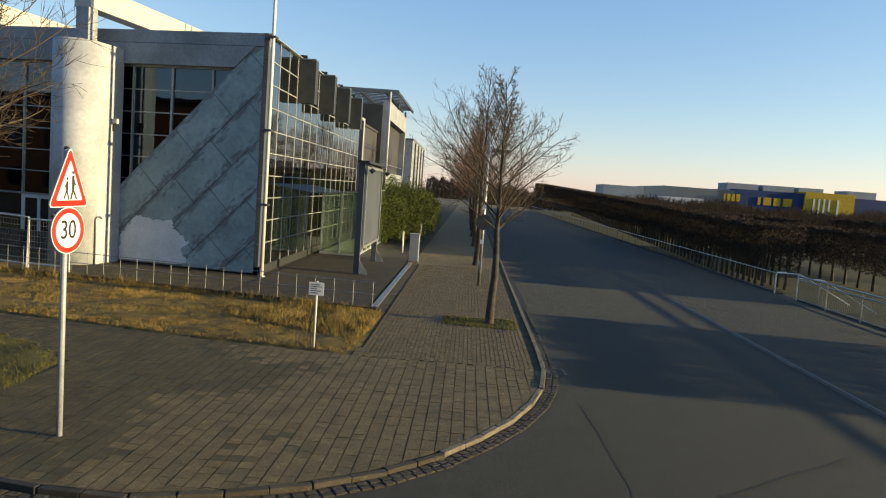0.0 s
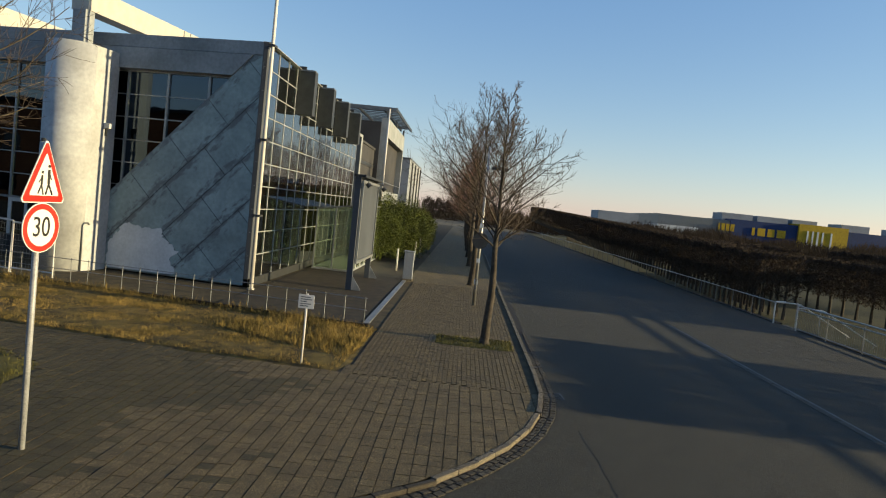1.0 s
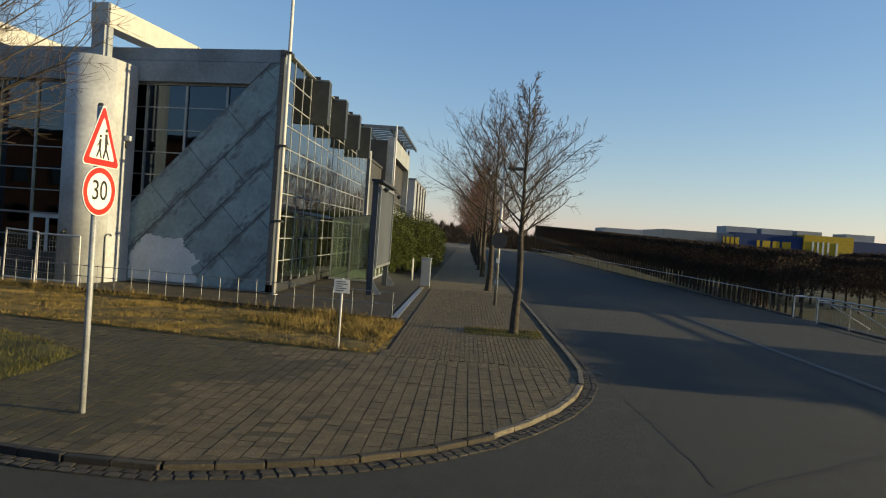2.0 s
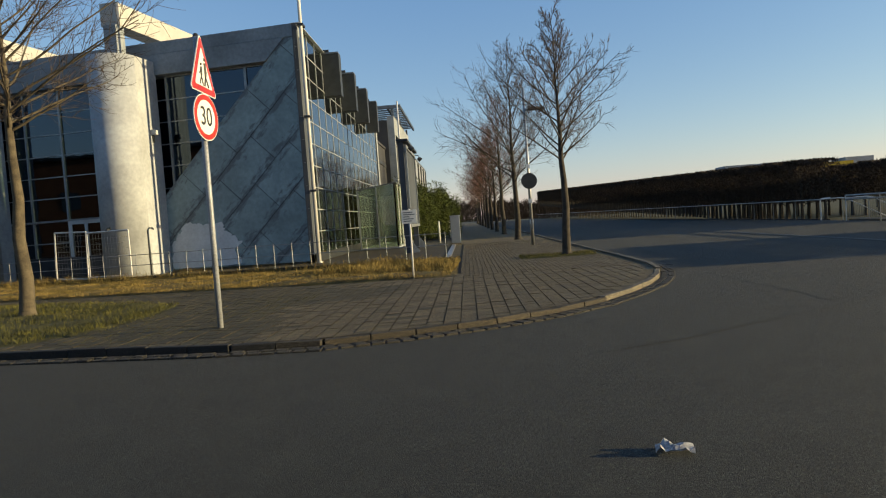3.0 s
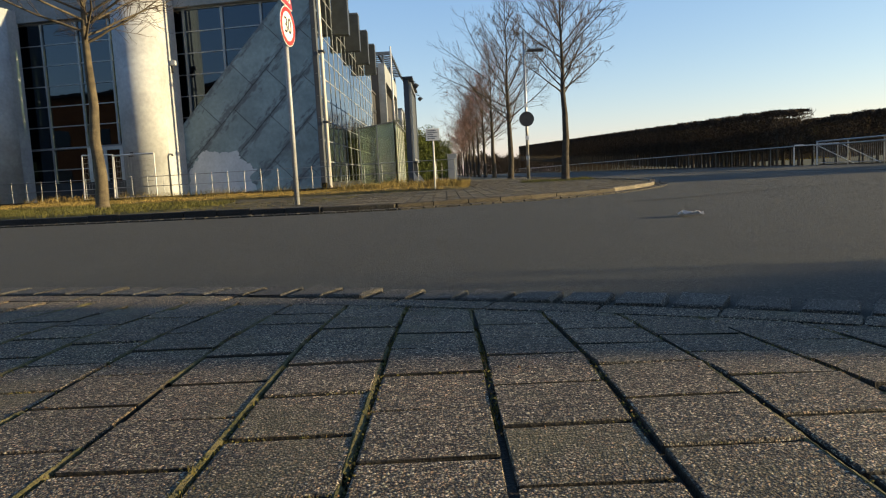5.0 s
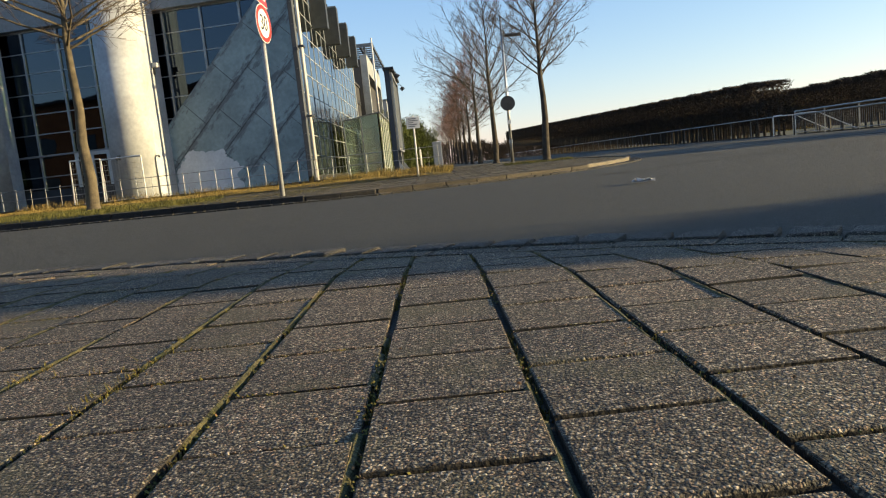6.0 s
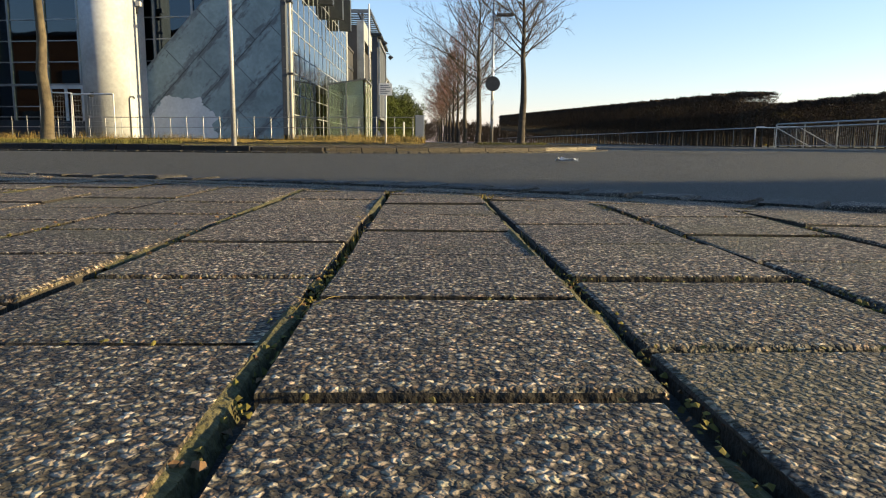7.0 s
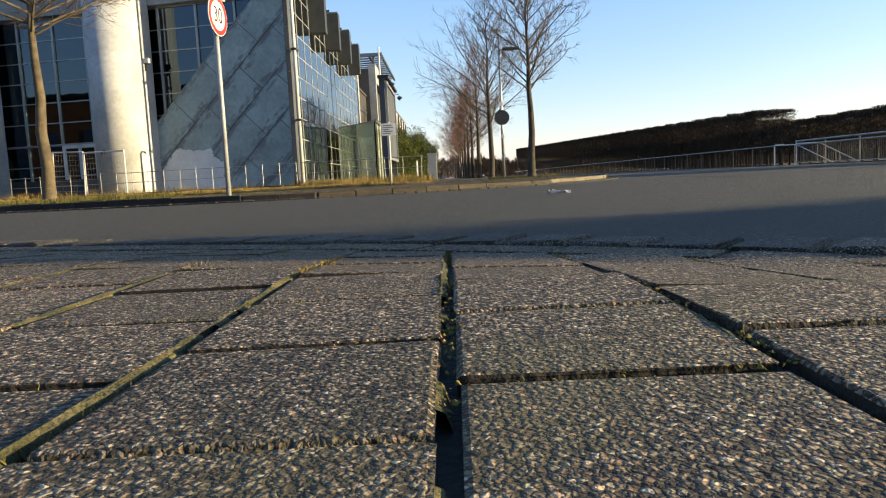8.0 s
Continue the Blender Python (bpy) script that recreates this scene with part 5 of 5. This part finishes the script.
def blades(name, poly, count, z, lo, hi, label, mat=M_BLADE, clump=1.0):
    xs, ys = [p[0] for p in poly], [p[1] for p in poly]
    vs, fs = [], []
    while len(fs) < count:
        x, y = rng.uniform(min(xs), max(xs)), rng.uniform(min(ys), max(ys))
        if not inside((x, y), poly):
            continue
        dense = 0.5 + 0.5 * noise.noise(Vector((x * 0.9, y * 0.9, 5)))
        if rng.random() > dense * clump + 0.15:
            continue
        h = rng.uniform(lo, hi) * (0.5 + dense)
        a = rng.random() * math.tau
        w = Vector((math.cos(a), math.sin(a), 0)) * rng.uniform(0.002, 0.006) * (1 + h)
        d = Vector((rng.gauss(0, 0.45), rng.gauss(0, 0.45), 1)).normalized()
        p = Vector((x, y, z))
        i = len(vs)
        vs += [p - w, p + w, p + d * h * 0.6 + w * 0.6, p + d * h * 0.6 - w * 0.6, p + d * h + Vector((rng.gauss(0, 0.3), rng.gauss(0, 0.3), -0.1)) * h * 0.5]
        fs += [(i, i + 1, i + 2, i + 3), (i + 3, i + 2, i + 4)]
    me = bpy.data.meshes.new(name)
    me.from_pydata(vs, [], fs)
    me.materials.append(mat)
    return tagged(part(name, me, None), label, "grass", kind="stuff")


blades("grass_blades", [(-18, 17.45), (-9.56, 15.95), (-4.6, 15.02), (-1.29, 14.62), (-1.1, 19.6), (-1.5, 19.75), (-18, 22.5)], 190000, Z_FAR + 0.03, 0.03, 0.10, "short dry yellow grass blades")
blades("tall_grass", [(-16, 21.6), (-1.3, 19.1), (-1.2, 19.7), (-16, 22.3)], 8000, Z_FAR + 0.03, 0.12, 0.36, "tall straw-coloured grass along the railing", clump=1.5)
blades("tall_grass", [(-4.8, 17.5), (-1.2, 15.6), (-1.1, 19.4), (-4.0, 19.8)], 16000, Z_FAR + 0.05, 0.08, 0.26, "straw-coloured tufts at the end of the verge")
blades("grass_blades", [(-6.1, 12.6), (-5.9, 10.8), (-6.2, 9.2), (-6.8, 8.42), (-9, 8.8), (-18, 10.4), (-18, 16.2), (-9.7, 14.6), (-7.2, 13.4)], 80000, Z_FAR + 0.02, 0.03, 0.10, "short olive grass round the young tree", M_BLADE_GREEN)
blades("grass_blades", PIT, 5000, Z_FAR + 0.01, 0.03, 0.09, "short grass in the tree pit", M_BLADE_GREEN)
blades("grass_blades", [(-3.9, 9.4), (-3.5, 13.0), (-6.0, 12.9), (-6.2, 8.5), (-5.0, 8.2)], 5000, Z_FAR - 0.01, 0.01, 0.04, "sparse grass growing in paver joints", M_BLADE_GREEN)

# ---- paving pieces ----
def chamfered(x0, x1, y0, y1, z, c, vs, fs):
    """A paver's top with sloping edges, finer at its ends, for the joined far paving."""
    i, e = len(vs), c * 0.4
    vs += [(x0, y0, z - 0.02), (x1, y0, z - 0.02), (x1, y1, z - 0.02), (x0, y1, z - 0.02), (x0 + c, y0 + e, z), (x1 - c, y0 + e, z), (x1 - c, y1 - e, z), (x0 + c, y1 - e, z)]
    fs += [(i + 4, i + 5, i + 6, i + 7), (i, i + 1, i + 5, i + 4), (i + 1, i + 2, i + 6, i + 5), (i + 2, i + 3, i + 7, i + 6), (i + 3, i, i + 4, i + 7)]


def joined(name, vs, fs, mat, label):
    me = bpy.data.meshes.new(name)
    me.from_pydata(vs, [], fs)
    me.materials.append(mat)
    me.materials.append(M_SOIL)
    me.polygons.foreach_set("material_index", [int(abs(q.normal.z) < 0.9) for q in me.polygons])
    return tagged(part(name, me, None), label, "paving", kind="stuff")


rng = random.Random(15)
mossy_vs, mossy_fs = [], []
KERB_POLY = [(-45.0, 60.0)] + offset(FAR_KERB[:-1], 0.012) + [(-45, 60)]
vs, fs = [], []
for i in range(-85, 14):
    x = -0.01 + 0.2 * i
    ph = rng.uniform(0, 0.2)
    for j in range(0, 60):
        y = 7.2 + ph + 0.2 * j
        c = (x + 0.1, y + 0.1)
        if y > 18.6 or (y > 14.5 and x > -1.2) or not any(inside(q, KERB_POLY) for q in (c, (x + 0.02, y + 0.19), (x + 0.02, y + 0.02))) or inside(c, GRASS_1) or inside(c, GRASS_2):
            continue
        z = Z_FAR + rng.uniform(-0.003, 0.003)
        if not all(inside(q, KERB_POLY) for q in ((x + 0.2, y), (x, y), (x + 0.2, y + 0.2))):
            cut = [(x + 0.006, y + 0.003), (x + 0.194, y + 0.003), (x + 0.194, y + 0.197), (x + 0.006, y + 0.197)]
            for (ax, ay), (bx, by) in zip(KERB_POLY[1:], KERB_POLY[2:]):
                if min(ax, bx) - 0.3 < x + 0.1 < max(ax, bx) + 0.3 and min(ay, by) - 0.3 < y + 0.1 < max(ay, by) + 0.3:
                    cut = clip(cut, (ax, ay), (bx, by)) if len(cut) > 2 else []
            if len(cut) > 2:
                base = len(vs)
                vs += [(px, py, z) for px, py in cut]
                fs.append(tuple(range(base, base + len(cut))))
            continue
        # damp, mossy pavers towards the side street and the grass
        damp = (-1.2 - x) / 3.5 + 0.9 * noise.noise(Vector((x * 0.5, y * 0.5, 2))) + rng.uniform(-0.25, 0.25) > 0.5
        chamfered(x + 0.0035, x + 0.1965, y + 0.001, y + 0.199, z, 0.004, *((mossy_vs, mossy_fs) if damp else (vs, fs)))
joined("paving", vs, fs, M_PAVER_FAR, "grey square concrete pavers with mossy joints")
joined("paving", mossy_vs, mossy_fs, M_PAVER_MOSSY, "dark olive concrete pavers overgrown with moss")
vs, fs = [], []
for i in range(0, 38):
    x = -1.08 + 0.1 * i
    for j in range(0, 92):
        y = 14.55 + 0.2 * j + 0.1 * (i % 2)
        if inside((x + 0.05, y + 0.1), PIT) or x > KERB_X - 0.2:
            continue
        chamfered(x + 0.0025, x + 0.0975, y + 0.0025, y + 0.1975, Z_FAR + rng.uniform(-0.002, 0.002), 0.0035, vs, fs)
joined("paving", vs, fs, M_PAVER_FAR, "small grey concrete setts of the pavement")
structure("pavement_3", box(-1.4, KERB_X - 0.1, 32.9, 160, -0.1, Z_FAR - 0.004), M_PAVER_FAR, "grey pavement farther up the street", "pavement")

# near pavement: single pavers where the camera settles, the rest joined
def near_top(x, y):
    """Height of the near pavement: it dips a little towards the flush kerb."""
    gap = (-0.08 - 0.46 * (x + 1.5) - 0.045 * (x + 1.5) ** 2 - 0.07 * max(0.0, x + 1.5) ** 3 - y) * 0.92
    return Z_NEAR - 0.042 * max(0.0, 1 - max(0.0, gap) / 0.65)


def slope(x, y, dx, dy):
    return (near_top(x + dx, y + dy) - near_top(x - dx, y - dy)) / (2 * (dx + dy))


near_paving = thing("paving", Matrix.Identity(4), "square exposed-aggregate concrete pavers with dark mossy joints", "paving", kind="structure")
PHASE = {i: (0.105 if i % 2 else 0.008) + 0.006 * math.sin(i * 2.3) - 0.012 * max(0, i + 2) for i in range(-46, 14)}
paver_me = [worn_block("paver", 0.188, 0.190, 0.06, M_PAVER, 100 + k, 0.0035, 0.0014) for k in range(6)]
for me in paver_me:
    # earth clings to the sides
    me.materials.append(M_JOINT)
    for p in me.polygons:
        p.material_index = 1 if abs(p.normal.z) < 0.35 else 0
NEAR_POLY = [(-40, -40)] + offset(NEAR_KERB[::-1], 0.02)
vs, fs = [], []
singles = 0
for i in range(-46, 14):
    x = -0.757 + 0.2 * i
    ph = PHASE[i]
    for j in range(-45, 30):
        y = ph + 0.2 * j
        corners = [(x, y), (x + 0.2, y), (x, y + 0.2), (x + 0.2, y + 0.2)]
        n_in = sum(inside(c, NEAR_POLY) for c in corners)
        if n_in == 0:
            continue
        z = near_top(x + 0.1, y + 0.1) + rng.uniform(-0.0016, 0.0016)
        if n_in < 4:
            poly = [(x + 0.006, y + 0.004), (x + 0.194, y + 0.004), (x + 0.194, y + 0.196), (x + 0.006, y + 0.196)]
            for (ax, ay), (bx, by) in zip(NEAR_POLY[1:], NEAR_POLY[2:]):
                if min(ax, bx) - 0.3 < x + 0.1 < max(ax, bx) + 0.3 and min(ay, by) - 0.3 < y + 0.1 < max(ay, by) + 0.3:
                    poly = clip(poly, (ax, ay), (bx, by)) if len(poly) > 2 else []
            if len(poly) > 2:
                part("paver", prism(poly, -0.01, z - 0.002), M_PAVER, near_paving)
            continue
        if -3.2 < x < 0.0 and -2.35 < y < 0.6 and singles < 300:
            singles += 1
            part("paver", paver_me[(i * 7 + j * 3) % 6], None, near_paving, m=pose(x + 0.1, y + 0.1, z, math.degrees(math.atan(slope(x + 0.1, y + 0.1, 0, 0.08))) + rng.uniform(-0.3, 0.3), -math.degrees(math.atan(slope(x + 0.1, y + 0.1, 0.08, 0))) + rng.uniform(-0.3, 0.3), rng.uniform(-0.6, 0.6)))
        else:
            first = len(vs)
            chamfered(x + 0.007, x + 0.193, y + 0.0055, y + 0.1945, z, 0.006, vs, fs)
            lift = near_top(x + 0.1, y + 0.1)
            vs[first:] = [(px, py, pz + near_top(px, py) - lift) for px, py, pz in vs[first:]]
me = bpy.data.meshes.new("outer_pavers")
me.from_pydata(vs, [], fs)
me.materials.append(M_PAVER)
tagged(part("outer_pavers", me, None, near_paving), kind="stuff")

# earth in the near joints, a little below the pavers
vs, fs = [], []
for i in range(-62, 24):
    for j in range(-66, 22):
        x, y = i * 0.08, j * 0.08
        if not inside((x + 0.04, y + 0.04), NEAR_POLY):
            continue
        k = len(vs)
        vs += [(px, py, near_top(px, py) - 0.013 + 0.006 * noise.noise(Vector((px * 9, py * 9, 2)))) for px, py in ((x, y), (x + 0.08, y), (x + 0.08, y + 0.08), (x, y + 0.08))]
        fs.append((k, k + 1, k + 2, k + 3))
me = bpy.data.meshes.new("joint_earth")
me.from_pydata(vs, [], fs)
me.materials.append(M_JOINT)
tagged(part("joint_earth", me, None, near_paving), kind="stuff")
# silt washed against one side of the long joints
vs, fs = [], []
for i in range(-16, 8):
    x0 = -0.757 + 0.2 * i
    run = None
    for j in range(-330, 60):
        y = j * 0.009
        fill = noise.noise(Vector((x0 * 7, y * 3.1, 4.4))) + 0.35 * noise.noise(Vector((x0 * 7, y * 17, 0.4)))
        if not inside((x0, y), NEAR_POLY) or fill < -0.10:
            run = None
            continue
        drop = 0.009 * max(0.0, 0.12 - fill)
        rough = [0.0016 * noise.noise(Vector((x0 * 90 + q * 3.7, y * 140, q))) for q in range(4)]
        lean = 0.003 * noise.noise(Vector((x0 * 5, y * 11, 8)))
        k = len(vs)
        for dx, dz, w in ((-0.0125, -0.0022, 0.3), (-0.0070, 0.0004 - drop, 1.0), (-0.0015 + lean, -0.0022 - drop, 1.0), (0.0025 + lean, -0.017, 0.3)):
            q = (k + len(vs)) % 4
            vs.append((x0 + dx + rough[q - 1] * 0.7, y + rough[q] * 0.8, near_top(x0, y) + dz + rough[q - 2] * w))
        if run is not None:
            fs += [(run + q, run + q + 1, k + q + 1, k + q) for q in range(3)]
        run = k
me = bpy.data.meshes.new("joint_silt")
me.from_pydata(vs, [], fs)
me.materials.append(M_SILT)
tagged(part("joint_silt", me, None, near_paving), kind="stuff")

# curled dead grass stalks caught in the joints
vs, fs = [], []
rng = random.Random(58)
for cx, cy, count in ((-1.157, -2.04, 26), (-1.157, -1.49, 14), (-1.557, -1.31, 8), (-1.357, -0.40, 8)):
    for _ in range(count):
        p = Vector((cx + rng.gauss(0, 0.006), cy + rng.gauss(0, 0.035), near_top(cx, cy) - 0.006))
        a, lift_z = rng.uniform(0, math.tau), rng.uniform(0.3, 0.75)
        turn, length = rng.gauss(0, 0.55), rng.uniform(0.025, 0.06)
        side = Vector((-math.sin(a), math.cos(a), 0.4)) * rng.uniform(0.0004, 0.0008)
        k = len(vs)
        for q in range(7):
            vs += [p - side * (1 - q / 8), p + side * (1 - q / 8)]
            p = p + Vector((math.cos(a), math.sin(a), lift_z)) * (length / 7)
            a += turn
            lift_z -= 0.19
        fs += [(k + 2 * q, k + 2 * q + 1, k + 2 * q + 3, k + 2 * q + 2) for q in range(6)]
me = bpy.data.meshes.new("dead_stalks")
me.from_pydata(vs, [], fs)
me.materials.append(M_BLADE)
tagged(part("dead_stalks", me, None), "curled dead grass stalks caught in the joints", "dry grass", kind="stuff")

# moss, grass and dirt in the near joints
vs, fs = [], []
rng = random.Random(33)
for _ in range(60000):
    i = rng.randrange(-14, 6)
    if rng.random() < 0.75:
        x, y = -0.757 + 0.2 * i + rng.gauss(0, 0.005), rng.uniform(-2.6, 0.5)
    else:
        x, y = -0.757 + 0.2 * i + rng.random() * 0.2, PHASE.get(i, 0.05) + 0.2 * rng.randrange(-13, 3) + rng.gauss(0, 0.003)
    if noise.noise(Vector((x * 3.0, y * 2.2, 1.7))) < -0.08 or not inside((x, y), NEAR_POLY):
        continue
    h = rng.uniform(-0.004, 0.005) + (0.014 * rng.random() ** 2 if noise.noise(Vector((x * 1.6, y * 1.6, 9))) > 0.28 else 0)
    a = rng.random() * math.tau
    w = Vector((math.cos(a), math.sin(a), 0)) * rng.uniform(0.001, 0.0035)
    p = Vector((x, y, near_top(x, y) - 0.02))
    d = Vector((rng.gauss(0, 0.5), rng.gauss(0, 0.5), 1))
    k = len(vs)
    vs += [p - w, p + w, p + d * (h + 0.017)]
    fs.append((k, k + 1, k + 2))
me = bpy.data.meshes.new("joint_moss")
me.from_pydata(vs, [], fs)
me.materials.append(M_MOSS)
me.materials.append(M_BLADE)
me.polygons.foreach_set("material_index", [rng.random() < 0.4 for _ in fs])
tagged(part("joint_moss", me, None), "moss and dry grass growing in the joints", "moss", kind="stuff")

# crumbs of leaf and bark caught in the joints, a few on the pavers
rng = random.Random(71)
for name, mat, count, label in (("leaf_crumbs", M_CRUMB, 5000, "brown crumbs of dead leaf in the joints"), ("moss_cushions", M_MOSS, 26000, "small yellow-green moss cushions in the joints")):
    vs, fs = [], []
    for _ in range(count):
        i = rng.randrange(-13, 7)
        on_top = rng.random() < (0.06 if mat is M_CRUMB else 0.0)
        x = -0.757 + 0.2 * i + (rng.uniform(0, 0.2) if on_top else rng.gauss(0, 0.0075 if mat is M_MOSS else 0.0045))
        y = rng.uniform(-2.4, 0.3)
        if not on_top and rng.random() < 0.3:
            x, y = -0.757 + 0.2 * i + rng.random() * 0.2, PHASE.get(i, 0.05) + 0.2 * rng.randrange(-12, 2) + rng.gauss(0, 0.002)
        if not inside((x, y), NEAR_POLY) or (not on_top and noise.noise(Vector((x * 2.3, y * 2.0, 6.1))) < -0.05):
            continue
        z = near_top(x, y) + (0.001 if on_top else rng.uniform(-0.008, 0.0005))
        s = rng.uniform(0.0008, 0.0025) * (1.3 if on_top else 1)
        k = len(vs)
        ring = [(x + s * math.cos(a) * rng.uniform(0.6, 1.5), y + s * math.sin(a) * rng.uniform(0.6, 1.8), z + rng.uniform(-0.0015, 0.0015)) for a in (0, 1.26, 2.51, 3.77, 5.03)]
        vs += ring + [(x, y, z + s * rng.uniform(0.5, 1.1))]
        fs += [(k + q, k + (q + 1) % 5, k + 5) for q in range(5)]
    me = bpy.data.meshes.new(name)
    me.from_pydata(vs, [], fs)
    me.materials.append(mat)
    tagged(part(name, me, None), label, "litter" if mat is M_CRUMB else "moss", kind="stuff")

# unseen twig block across the main street, stepping down to one side; added to shade the near corner
corner_blocker = thing("hedge", pose(15.75, -1.80, 0.0), "unseen block of twigs stepping down, added to shade the near corner", "hedge", "clipped hedge rows")
rng = random.Random(51)
vs, fs = [], []
for _ in range(80000):
    y = rng.uniform(-0.42, 2.6)
    top = 3.76 if y < 0.12 else 2.50 - (y - 0.28) / 2.94
    x = 0.45 * rng.random() + (rng.uniform(0, 5) if rng.random() < 0.3 else 0)
    p = Vector((x, y, -0.35 + (top + 0.35) * rng.random() ** 0.6))
    dd = Vector((rng.gauss(0, 1), rng.gauss(0, 1), rng.gauss(0.4, 1))).normalized()
    ww = dd.cross(Vector((rng.gauss(0, 1), rng.gauss(0, 1), rng.gauss(0, 1)))).normalized() * rng.uniform(0.02, 0.05)
    i = len(vs)
    vs += [p - dd * 0.11, p + ww, p + dd * 0.11, p - ww]
    fs.append((i, i + 1, i + 2, i + 3))
me = bpy.data.meshes.new("foliage")
me.from_pydata(vs, [], fs)
me.materials.append(M_HEDGE)
part("foliage", me, None, corner_blocker)
for k in range(4):
    part("trunk", trunk_me[k % 3], None, corner_blocker, m=pose(0.3 + 1.3 * k, 0.1 + 0.5 * (k % 2), 0, 0, 0, k * 70))
